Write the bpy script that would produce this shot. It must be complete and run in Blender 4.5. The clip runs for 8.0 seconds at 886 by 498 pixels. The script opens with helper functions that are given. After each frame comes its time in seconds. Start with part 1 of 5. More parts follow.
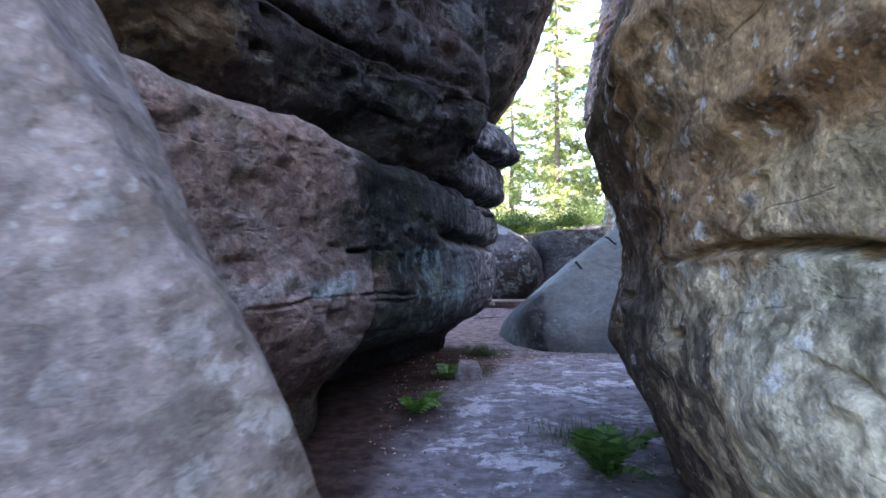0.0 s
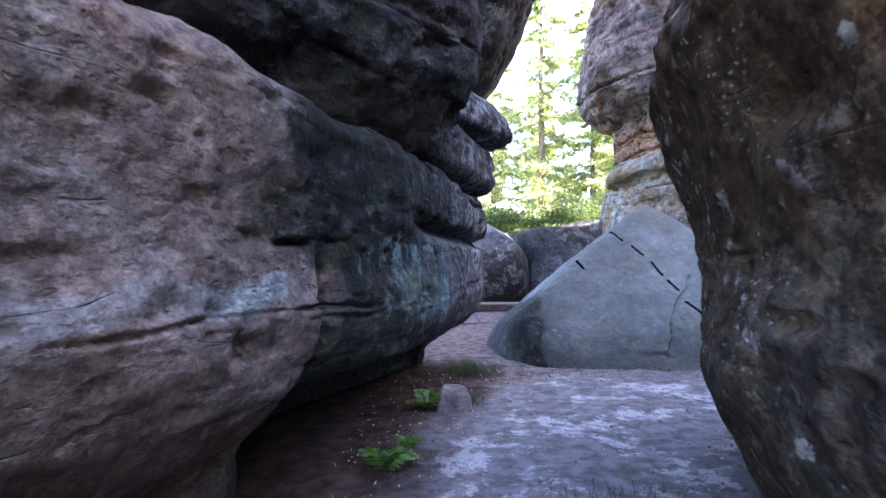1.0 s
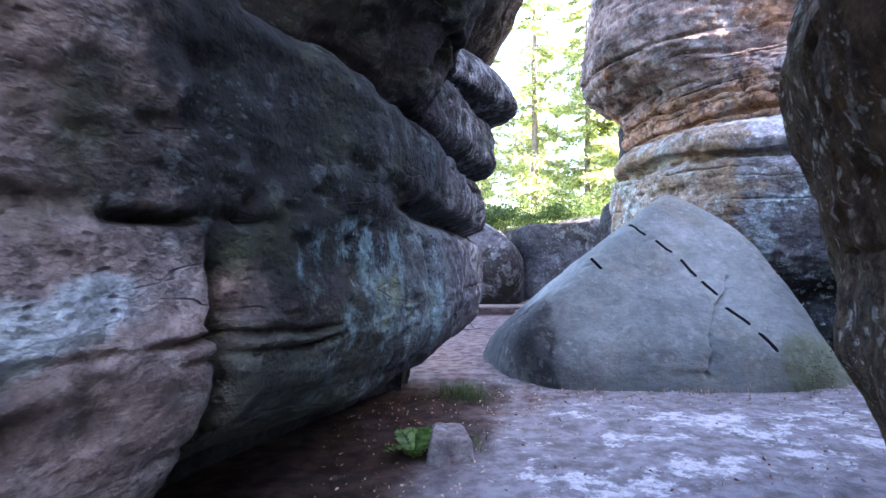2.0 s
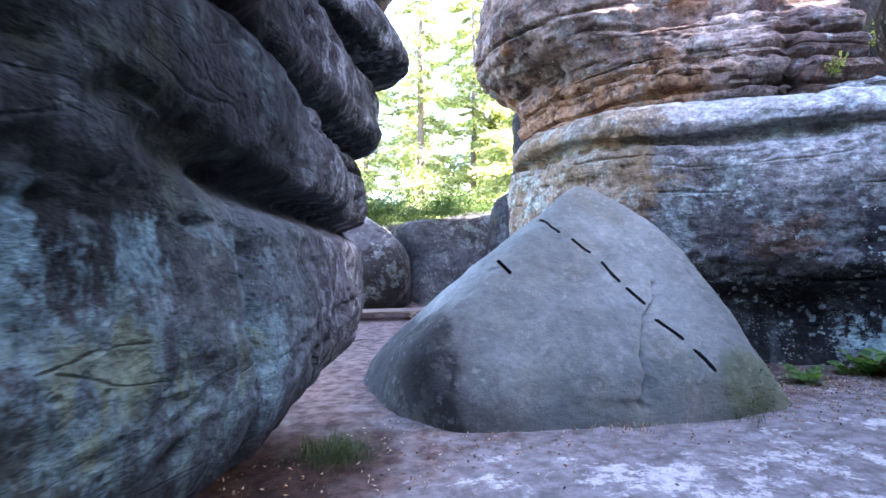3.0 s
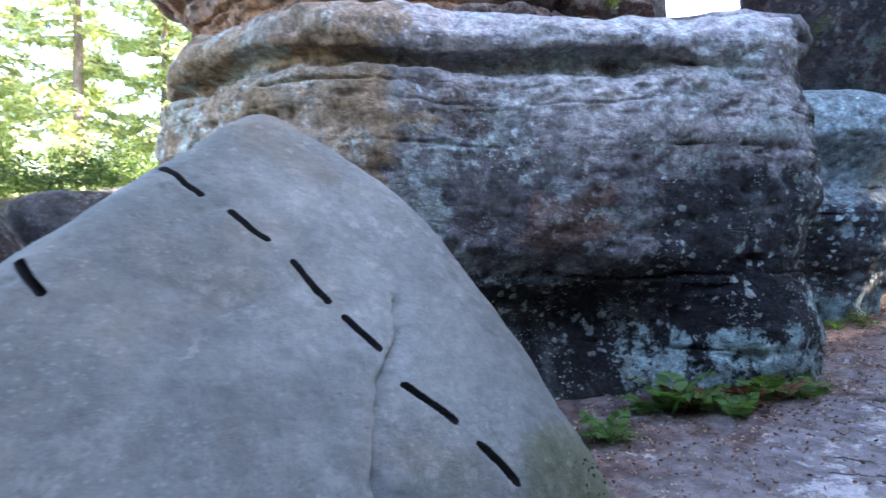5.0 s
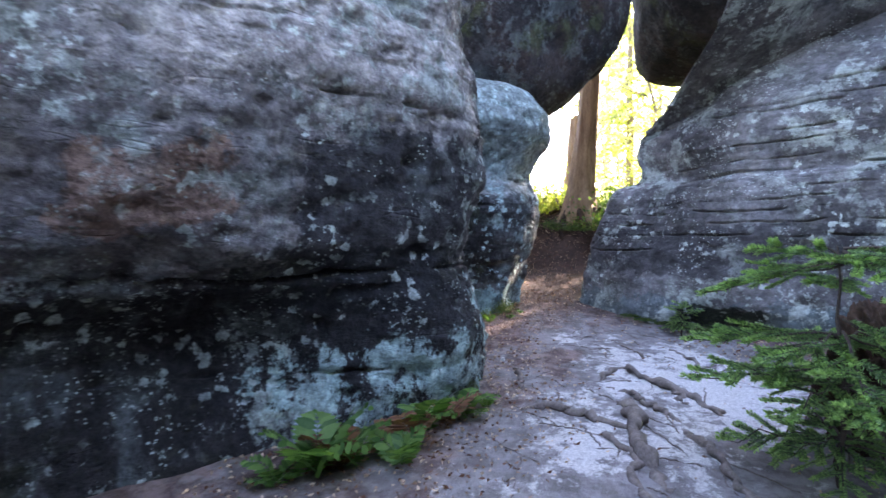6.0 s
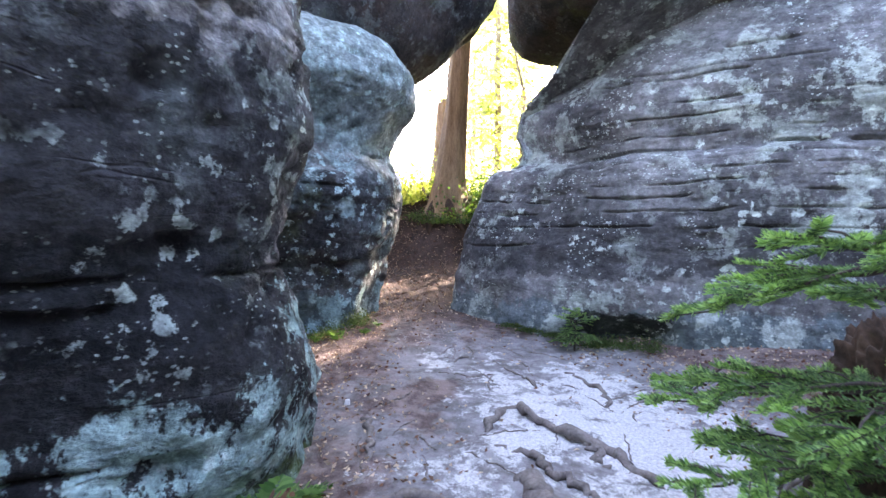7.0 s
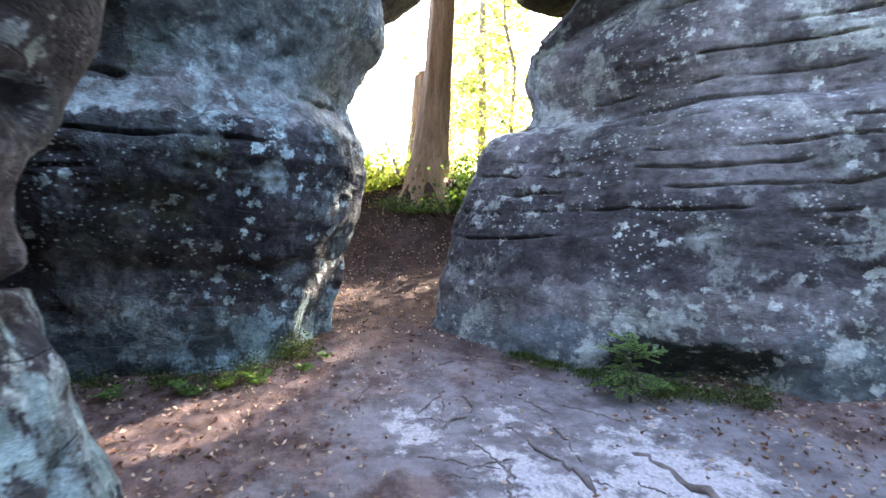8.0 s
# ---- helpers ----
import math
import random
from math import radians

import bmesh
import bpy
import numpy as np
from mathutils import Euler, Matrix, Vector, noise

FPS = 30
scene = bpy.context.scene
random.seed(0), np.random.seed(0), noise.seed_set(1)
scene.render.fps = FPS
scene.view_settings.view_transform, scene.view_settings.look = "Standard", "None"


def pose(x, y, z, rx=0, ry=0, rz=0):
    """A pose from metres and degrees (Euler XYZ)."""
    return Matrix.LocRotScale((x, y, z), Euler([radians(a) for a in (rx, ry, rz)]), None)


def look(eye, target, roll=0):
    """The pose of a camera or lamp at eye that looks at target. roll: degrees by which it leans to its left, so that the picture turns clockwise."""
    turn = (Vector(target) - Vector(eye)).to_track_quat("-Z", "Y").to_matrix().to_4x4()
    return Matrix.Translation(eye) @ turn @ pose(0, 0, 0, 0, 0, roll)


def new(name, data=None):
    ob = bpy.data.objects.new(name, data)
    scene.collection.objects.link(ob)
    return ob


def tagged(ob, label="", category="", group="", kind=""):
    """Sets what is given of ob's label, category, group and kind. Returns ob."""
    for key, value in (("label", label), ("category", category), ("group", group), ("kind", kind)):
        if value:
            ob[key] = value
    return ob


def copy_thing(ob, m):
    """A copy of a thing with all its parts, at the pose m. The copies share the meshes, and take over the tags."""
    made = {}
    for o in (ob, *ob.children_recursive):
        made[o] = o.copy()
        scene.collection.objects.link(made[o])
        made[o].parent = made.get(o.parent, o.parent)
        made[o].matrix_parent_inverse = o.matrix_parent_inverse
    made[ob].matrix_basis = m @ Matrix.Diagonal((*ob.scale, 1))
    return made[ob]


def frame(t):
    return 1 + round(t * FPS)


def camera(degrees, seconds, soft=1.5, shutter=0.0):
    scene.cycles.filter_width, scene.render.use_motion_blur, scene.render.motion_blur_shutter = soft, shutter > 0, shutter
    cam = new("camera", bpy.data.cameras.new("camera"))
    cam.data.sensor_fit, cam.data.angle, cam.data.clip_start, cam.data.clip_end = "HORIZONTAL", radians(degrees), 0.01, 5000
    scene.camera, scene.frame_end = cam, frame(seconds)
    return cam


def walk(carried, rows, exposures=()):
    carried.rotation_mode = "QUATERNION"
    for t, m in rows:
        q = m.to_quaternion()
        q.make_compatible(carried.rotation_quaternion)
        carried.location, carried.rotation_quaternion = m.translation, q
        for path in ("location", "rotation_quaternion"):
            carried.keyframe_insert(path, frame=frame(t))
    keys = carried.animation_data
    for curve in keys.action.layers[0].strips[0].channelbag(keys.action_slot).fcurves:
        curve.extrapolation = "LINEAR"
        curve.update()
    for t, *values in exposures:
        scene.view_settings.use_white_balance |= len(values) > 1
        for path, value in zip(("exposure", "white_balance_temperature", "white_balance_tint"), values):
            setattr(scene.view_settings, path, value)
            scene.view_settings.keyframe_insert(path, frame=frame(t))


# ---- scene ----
cam = camera(78.0, 8.0, shutter=0.15)
METRES, EYE, TILT, LEAN, TURN = 12.0, 1.4, 1.5, 0.0, 0.0
ROWS = [
    (0.0, 0.0, 0.0, 0.0, -0.0, 0.0, 0.0),
    (0.5, 0.0039, 0.058, 0.0004, -3.71, -0.03, 0.05),
    (1.0, 0.0, 0.1167, -0.0044, -2.22, 0.05, 0.04),
    (2.5, 0.006, 0.2857, -0.0098, -6.77, -0.12, -0.05),
    (3.0, 0.0206, 0.3504, -0.006, -15.74, -0.32, -0.12),
    (3.5, 0.0426, 0.409, -0.0069, -18.53, -0.43, -0.04),
    (4.0, 0.0741, 0.4649, -0.008, -22.46, -0.6, -0.08),
    (5.5, 0.224, 0.5855, -0.0094, -59.77, -1.57, -0.9),
    (6.0, 0.2878, 0.597, -0.0133, -76.42, -1.52, -1.14),
    (6.5, 0.3512, 0.6017, -0.0162, -85.31, -1.53, -1.25),
    (7.0, 0.4097, 0.6008, -0.0173, -90.21, -1.57, -1.42),
    (7.5, 0.4779, 0.6057, -0.0214, -91.59, -1.73, -1.53),
    (8.0, 0.548, 0.6024, -0.0225, -92.7, -1.88, -1.62),
]
walk(cam, [(t, pose(0, 0, EYE, TILT, LEAN, TURN) @ pose(METRES * x, METRES * y, METRES * z, 90 + pitch, roll, yaw)) for t, x, y, z, yaw, pitch, roll in ROWS],
     exposures=[(0.0, 3.31, 6050.0, 27.0), (1.0, 3.68, 5950.0, 30.0), (2.5, 4.1, 5950.0, 28.0), (3.5, 4.02, 5950.0, 28.0), (4.0, 3.87, 5900.0, 27.0), (5.5, 3.86, 6500.0, 22.0), (6.5, 4.42, 6950.0, 24.0), (7.0, 4.48, 7050.0, 23.0), (8.0, 4.28, 6950.0, 22.0)])
# ---------------------------------------------------------------- world, sun, exposure
SUN_AZ, SUN_EL = math.atan2(-0.574, 0.819), radians(31)
world = bpy.data.worlds.new("World")
scene.world = world
world.use_nodes = True
wn = world.node_tree
sky = wn.nodes.new("ShaderNodeTexSky")
sky.sky_type = 'NISHITA'
sky.sun_disc = False
sky.sun_elevation = SUN_EL
sky.sun_rotation = math.pi / 2 - SUN_AZ
sky.air_density, sky.dust_density, sky.ozone_density = 1.0, 2.0, 1.0
wn.nodes["Background"].inputs["Strength"].default_value = 0.15
wn.links.new(sky.outputs[0], wn.nodes["Background"].inputs["Color"])
sun = new("sun", bpy.data.lights.new("sun", 'SUN'))
sun.data.energy, sun.data.angle, sun.data.color = 4.5, radians(0.6), (1.0, 0.93, 0.80)
sun.matrix_world = look((0, 0, 0), (-math.cos(SUN_AZ) * math.cos(SUN_EL), -math.sin(SUN_AZ) * math.cos(SUN_EL), -math.sin(SUN_EL)))


# ---------------------------------------------------------------- numeric noise for shapes
def hash3(ix, iy, iz, seed):
    h = (ix * 374761393 + iy * 668265263 + iz * 1274126177 + seed * 362437) & 0xFFFFFFFF
    h = ((h ^ (h >> 13)) * 1103515245) & 0xFFFFFFFF
    h = ((h ^ (h >> 16)) * 2654435761) & 0xFFFFFFFF
    return ((h ^ (h >> 15)) & 0xFFFF) / 32767.5 - 1.0


def vnoise(p, seed=0):
    """Smooth value noise, -1 to 1, of an (n, 3) array."""
    i = np.floor(p).astype(np.int64)
    f = p - i
    u = f * f * f * (f * (f * 6 - 15) + 10)
    out = 0.0
    for a in (0, 1):
        wa = u[:, 0] if a else 1 - u[:, 0]
        for b in (0, 1):
            wb = u[:, 1] if b else 1 - u[:, 1]
            for c in (0, 1):
                wc = u[:, 2] if c else 1 - u[:, 2]
                out = out + wa * wb * wc * hash3(i[:, 0] + a, i[:, 1] + b, i[:, 2] + c, seed)
    return out


def fbm(p, octaves=4, seed=0, gain=0.5):
    s, a, t = 0.0, 1.0, 0.0
    for k in range(octaves):
        s = s + a * vnoise(p * 2.03 ** k + 17.3 * k, seed + k)
        t += a
        a *= gain
    return s / t


def smooth(a, b, x):
    t = np.clip((x - a) / (b - a), 0, 1)
    return t * t * (3 - 2 * t)


# ---------------------------------------------------------------- materials
def nodes_of(name):
    m = bpy.data.materials.new(name)
    m.use_nodes = True
    nt = m.node_tree
    return m, nt, nt.nodes["Principled BSDF"]


class Graph:
    """Short names for the nodes that the materials use."""

    def __init__(self, nt):
        self.nt = nt
        self.geo = nt.nodes.new("ShaderNodeNewGeometry")

    def link(self, a, b):
        self.nt.links.new(a, b)

    def value(self, sock, v):
        if isinstance(v, bpy.types.NodeSocket):
            self.link(v, sock)
        else:
            sock.default_value = v

    def pos(self, sx=1, sy=1, sz=1, off=0.0):
        n = self.nt.nodes.new("ShaderNodeMapping")
        n.inputs["Scale"].default_value = (sx, sy, sz)
        n.inputs["Location"].default_value = (off, off * 0.7, off * 1.3)
        self.link(self.geo.outputs["Position"], n.inputs["Vector"])
        return n.outputs[0]

    def noise(self, vec, scale, detail=4.0, rough=0.55, dist=0.0):
        n = self.nt.nodes.new("ShaderNodeTexNoise")
        self.link(vec, n.inputs["Vector"])
        n.inputs["Scale"].default_value, n.inputs["Detail"].default_value = scale, detail
        n.inputs["Roughness"].default_value, n.inputs["Distortion"].default_value = rough, dist
        return n.outputs["Fac"]

    def cells(self, vec, scale, feature='F1', rnd=1.0):
        n = self.nt.nodes.new("ShaderNodeTexVoronoi")
        n.feature = feature
        self.link(vec, n.inputs["Vector"])
        n.inputs["Scale"].default_value = scale
        n.inputs["Randomness"].default_value = rnd
        return n.outputs["Distance"]

    def ramp(self, fac, lo, hi, a=0.0, b=1.0):
        n = self.nt.nodes.new("ShaderNodeMapRange")
        n.interpolation_type = 'SMOOTHSTEP'
        self.value(n.inputs["Value"], fac)
        n.inputs["From Min"].default_value, n.inputs["From Max"].default_value = lo, hi
        n.inputs["To Min"].default_value, n.inputs["To Max"].default_value = a, b
        return n.outputs[0]

    def math(self, op, a, b=0.0):
        n = self.nt.nodes.new("ShaderNodeMath")
        n.operation = op
        self.value(n.inputs[0], a)
        self.value(n.inputs[1], b)
        return n.outputs[0]

    def mix(self, fac, a, b, blend='MIX'):
        n = self.nt.nodes.new("ShaderNodeMix")
        n.data_type, n.blend_type = 'RGBA', blend
        self.value(n.inputs[0], fac)
        for s, v in ((n.inputs[6], a), (n.inputs[7], b)):
            self.value(s, v if isinstance(v, bpy.types.NodeSocket) else (*v, 1.0))
        return n.outputs[2]

    def axis(self, k, what="Position"):
        n = self.nt.nodes.new("ShaderNodeSeparateXYZ")
        self.link(self.geo.outputs[what], n.inputs[0])
        return n.outputs[k]

    def bump(self, bsdf, height, strength, distance=0.02):
        n = self.nt.nodes.new("ShaderNodeBump")
        n.inputs["Strength"].default_value, n.inputs["Distance"].default_value = strength, distance
        self.link(height, n.inputs["Height"])
        self.link(n.outputs[0], bsdf.inputs["Normal"])


def rock_material(name, dark, light, stain, lichen=(0.42, 0.50, 0.48), lichen_amt=0.5, spots=0.5,
                  moss=0.25, stain_amt=0.5, off=0.0, band=1.0, wash=0.0, wash_col=(0.30, 0.36, 0.355), black=0.0, zones=(), overlays=(), relief=0.42, mottle=0.85, fine=0.6, ragged=1.9):
    """Weathered sandstone: bedding, iron stains, crusts of pale lichen, moss and pitting."""
    m, nt, bsdf = nodes_of(name)
    g = Graph(nt)
    p, flat = g.pos(off=off), g.pos(0.55, 0.55, 2.4, off=off)
    drip = g.pos(2.2, 2.2, 0.35, off=off)
    big = g.noise(p, 0.9, 5, 0.6)
    beds = g.noise(flat, 1.5, 6, 0.62, 0.0)
    grain = g.noise(p, 26, 6, 0.7)
    mid = g.noise(p, 5.5, 6, 0.65)
    col = g.mix(g.ramp(big, 0.36, 0.64), dark, light)
    col = g.mix(g.ramp(beds, 0.42, 0.66, 0, 0.55 * band), col, [c * 0.5 for c in dark])
    col = g.mix(g.ramp(g.noise(g.pos(off=off + 9), 1.1, 6, 0.65), 0.50, 0.68, 0, stain_amt), col, stain)
    col = g.mix(g.ramp(g.noise(g.pos(0.8, 0.8, 1.3, off=off + 13), 1.2, 7, 0.66), 0.47, 0.60, 0, black), col, (0.026, 0.025, 0.027))
    # broad tones along the rock, some painted shade: ranges (axis, from, to), colour, amount
    warped = g.math('SUBTRACT', g.noise(g.pos(off=off + 15), 1.6, 7, 0.68), 0.5)

    crumbs = g.math('MULTIPLY', g.math('SUBTRACT', g.noise(g.pos(1, 1, 1.2, off=off + 33), 7.0, 10, 0.80), 0.5), ragged)

    runs = g.noise(g.pos(2.6, 2.6, 1.5, off=off + 37), 1.7, 11, 0.78)

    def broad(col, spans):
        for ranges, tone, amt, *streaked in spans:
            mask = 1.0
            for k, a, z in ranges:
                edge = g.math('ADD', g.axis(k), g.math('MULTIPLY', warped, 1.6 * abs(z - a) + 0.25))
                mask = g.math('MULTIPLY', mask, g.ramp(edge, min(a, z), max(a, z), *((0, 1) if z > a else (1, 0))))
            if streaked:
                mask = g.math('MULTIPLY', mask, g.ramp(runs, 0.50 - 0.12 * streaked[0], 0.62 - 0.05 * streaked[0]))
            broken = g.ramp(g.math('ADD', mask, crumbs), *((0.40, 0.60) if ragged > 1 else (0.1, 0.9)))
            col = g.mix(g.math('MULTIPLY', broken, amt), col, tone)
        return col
    col = broad(col, zones)
    # lichen crusts: broad patches with ragged edges, and round spots
    warp = g.noise(g.pos(off=off + 2), 2.8, 9, 0.74, 0.0)
    where = g.ramp(g.noise(g.pos(off=off + 5), 0.7, 3), 0.38, 0.58)
    patch = g.math('MULTIPLY', g.ramp(warp, 0.515, 0.565), where)
    col = g.mix(g.math('MULTIPLY', patch, lichen_amt), col, lichen)
    # late zones over the lichen: more crusts, and shade put into the colour
    col = broad(col, overlays)
    # drip marks of pale wash
    streak = g.math('MULTIPLY', g.ramp(g.noise(drip, 2.4, 5, 0.6), 0.50, 0.66), g.ramp(g.noise(g.pos(off=off + 4), 0.8, 3), 0.42, 0.62))
    col = g.mix(g.math('MULTIPLY', streak, wash), col, wash_col)
    cells = g.cells(g.pos(1, 1, 1.15, off=off + 1), 9.0)
    near = g.math('SUBTRACT', cells, g.math('MULTIPLY', g.math('SUBTRACT', g.noise(p, 13, 7, 0.75), 0.40), 1.9))
    keep = g.ramp(g.noise(g.pos(off=off + 3), 1.8, 5, 0.6), 0.46, 0.58)
    dots = g.math('MULTIPLY', g.ramp(near, 0.02, 0.09, 1, 0), keep)
    small = g.math('SUBTRACT', g.cells(g.pos(1, 1, 1.6, off=off + 6), 25.0), g.math('MULTIPLY', g.noise(p, 36, 5, 0.75), 0.95))
    dots2 = g.math('MULTIPLY', g.ramp(small, -0.30, -0.22, 1, 0), g.ramp(g.noise(g.pos(off=off + 8), 2.6, 5, 0.62), 0.48, 0.60))
    col = g.mix(g.math('MULTIPLY', g.math('MAXIMUM', dots, dots2), spots), col, [min(1, c * 1.3) for c in lichen])
    # moss and algae
    wet = g.math('MULTIPLY', g.ramp(g.noise(g.pos(off=off + 7), 1.3, 6, 0.68), 0.54, 0.66), moss)
    col = g.mix(wet, col, (0.075, 0.095, 0.030))
    mott = g.noise(g.pos(1, 1, 1.15, off=off + 17), 8.5, 9, 0.74, 0.0)
    col = g.mix(g.ramp(mott, 0.32, 0.68), g.mix(1.0, col, [1 - 0.48 * mottle] * 3, 'MULTIPLY'), g.mix(1.0, col, [1 + 0.30 * mottle] * 3, 'MULTIPLY'))
    col = g.mix(g.ramp(grain, 0.30, 0.72), g.mix(1.0, col, [1 - 0.29 * mottle] * 3, 'MULTIPLY'), g.mix(1.0, col, [1 + 0.17 * mottle] * 3, 'MULTIPLY'))
    nt.links.new(col, bsdf.inputs["Base Color"])
    bsdf.inputs["Roughness"].default_value = 0.92
    bsdf.inputs["Specular IOR Level"].default_value = 0.25
    ledge = g.noise(g.pos(1, 1, 1.5, off=off + 19), 5.0, 6, 0.6, 0.0)
    pits = g.ramp(g.cells(g.pos(1, 1, 1.6, off=off + 21), 13.0), 0.05, 0.28)
    h = g.math('ADD', g.math('MULTIPLY', grain, 0.16), g.math('ADD', mid, g.math('MULTIPLY', ledge, 1.6)))
    h = g.math('ADD', h, g.math('MULTIPLY', g.math('MULTIPLY', pits, g.ramp(g.noise(g.pos(off=off + 23), 1.7, 4), 0.48, 0.62)), 0.35))
    # thin broken bedding cracks
    split = g.math('ABSOLUTE', g.math('SUBTRACT', g.noise(g.pos(0.40, 0.40, 2.6, off=off + 27), 1.5, 3, 0.5), 0.5))
    line = g.math('MULTIPLY', g.ramp(split, 0.0, 0.008, 1, 0), g.ramp(g.noise(g.pos(1, 1, 2, off=off + 29), 2.6, 5, 0.65), 0.50, 0.58))
    h = g.math('SUBTRACT', h, g.math('MULTIPLY', line, 0.55 * fine))
    g.bump(bsdf, h, relief, 0.07)
    return m


def plain_material(name, a, b, scale=8.0, rough=0.8, bump=0.3, stretch=(1, 1, 1), translucent=0.0, rand=0.0):
    """Two colours mottled at two scales; leaves let some light through."""
    m, nt, bsdf = nodes_of(name)
    g = Graph(nt)
    p = g.pos(*stretch)
    f = g.math('ADD', g.math('MULTIPLY', g.noise(p, scale, 5, 0.6), 0.65), g.math('MULTIPLY', g.noise(p, scale * 6, 3), 0.35))
    if rand:
        f = g.math('ADD', g.math('MULTIPLY', f, 1 - rand), g.math('MULTIPLY', g.geo.outputs["Random Per Island"], rand))
    col = g.mix(g.ramp(f, 0.3, 0.7), a, b)
    nt.links.new(col, bsdf.inputs["Base Color"])
    bsdf.inputs["Roughness"].default_value = rough
    bsdf.inputs["Specular IOR Level"].default_value = 0.3
    if bump:
        g.bump(bsdf, f, bump, 0.01)
    if translucent:
        tr = nt.nodes.new("ShaderNodeBsdfTranslucent")
        nt.links.new(g.mix(1.0, col, (1.4, 1.6, 0.75), 'MULTIPLY'), tr.inputs["Color"])
        mx = nt.nodes.new("ShaderNodeMixShader")
        mx.inputs[0].default_value = translucent
        nt.links.new(bsdf.outputs[0], mx.inputs[1])
        nt.links.new(tr.outputs[0], mx.inputs[2])
        nt.links.new(mx.outputs[0], nt.nodes["Material Output"].inputs["Surface"])
    return m


def ground_material():
    """Trodden pale sand on the path, dark humus, needles and leaf litter beside it."""
    m, nt, bsdf = nodes_of("forest_path_ground")
    g = Graph(nt)
    p = g.pos()
    path = nt.nodes.new("ShaderNodeAttribute")
    path.attribute_name = "sandy"
    fine, mid, big = g.noise(p, 60, 4, 0.7), g.noise(p, 7, 6, 0.7), g.noise(p, 1.5, 5, 0.65)
    litter = g.cells(p, 42.0)
    soil = g.mix(g.ramp(mid, 0.36, 0.66), (0.095, 0.062, 0.052), (0.27, 0.195, 0.172))
    soil = g.mix(g.ramp(litter, 0.10, 0.30, 0.5, 0.0), soil, (0.24, 0.15, 0.10))
    grey = g.mix(g.ramp(mid, 0.34, 0.66), (0.155, 0.135, 0.128), (0.32, 0.295, 0.285))
    sand = g.mix(g.ramp(fine, 0.3, 0.7), (0.46, 0.43, 0.41), (0.74, 0.71, 0.68))
    a = g.math('ADD', path.outputs["Fac"], g.math('MULTIPLY', g.math('SUBTRACT', g.noise(p, 2.2, 8, 0.72), 0.5), 1.1))
    col = g.mix(g.ramp(a, 0.22, 0.42), soil, grey)
    b = g.math('ADD', g.math('ADD', path.outputs["Fac"], g.math('MULTIPLY', g.math('SUBTRACT', big, 0.5), 2.2)), g.math('MULTIPLY', g.math('SUBTRACT', g.noise(p, 8, 9, 0.80), 0.5), 2.0))
    col = g.mix(g.ramp(b, 0.66, 0.90), col, sand)
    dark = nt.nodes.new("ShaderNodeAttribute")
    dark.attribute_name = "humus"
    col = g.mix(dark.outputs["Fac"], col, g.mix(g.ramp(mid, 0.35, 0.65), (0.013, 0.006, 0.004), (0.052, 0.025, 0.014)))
    green = nt.nodes.new("ShaderNodeAttribute")
    green.attribute_name = "mossy"
    col = g.mix(g.ramp(g.math('ADD', green.outputs["Fac"], g.math('MULTIPLY', g.math('SUBTRACT', mid, 0.5), 0.8)), 0.4, 0.6), col, (0.06, 0.085, 0.025))
    nt.links.new(col, bsdf.inputs["Base Color"])
    bsdf.inputs["Roughness"].default_value = 0.95
    bsdf.inputs["Specular IOR Level"].default_value = 0.2
    g.bump(bsdf, g.math('ADD', g.math('MULTIPLY', fine, 0.5), mid), 0.8, 0.03)
    return m


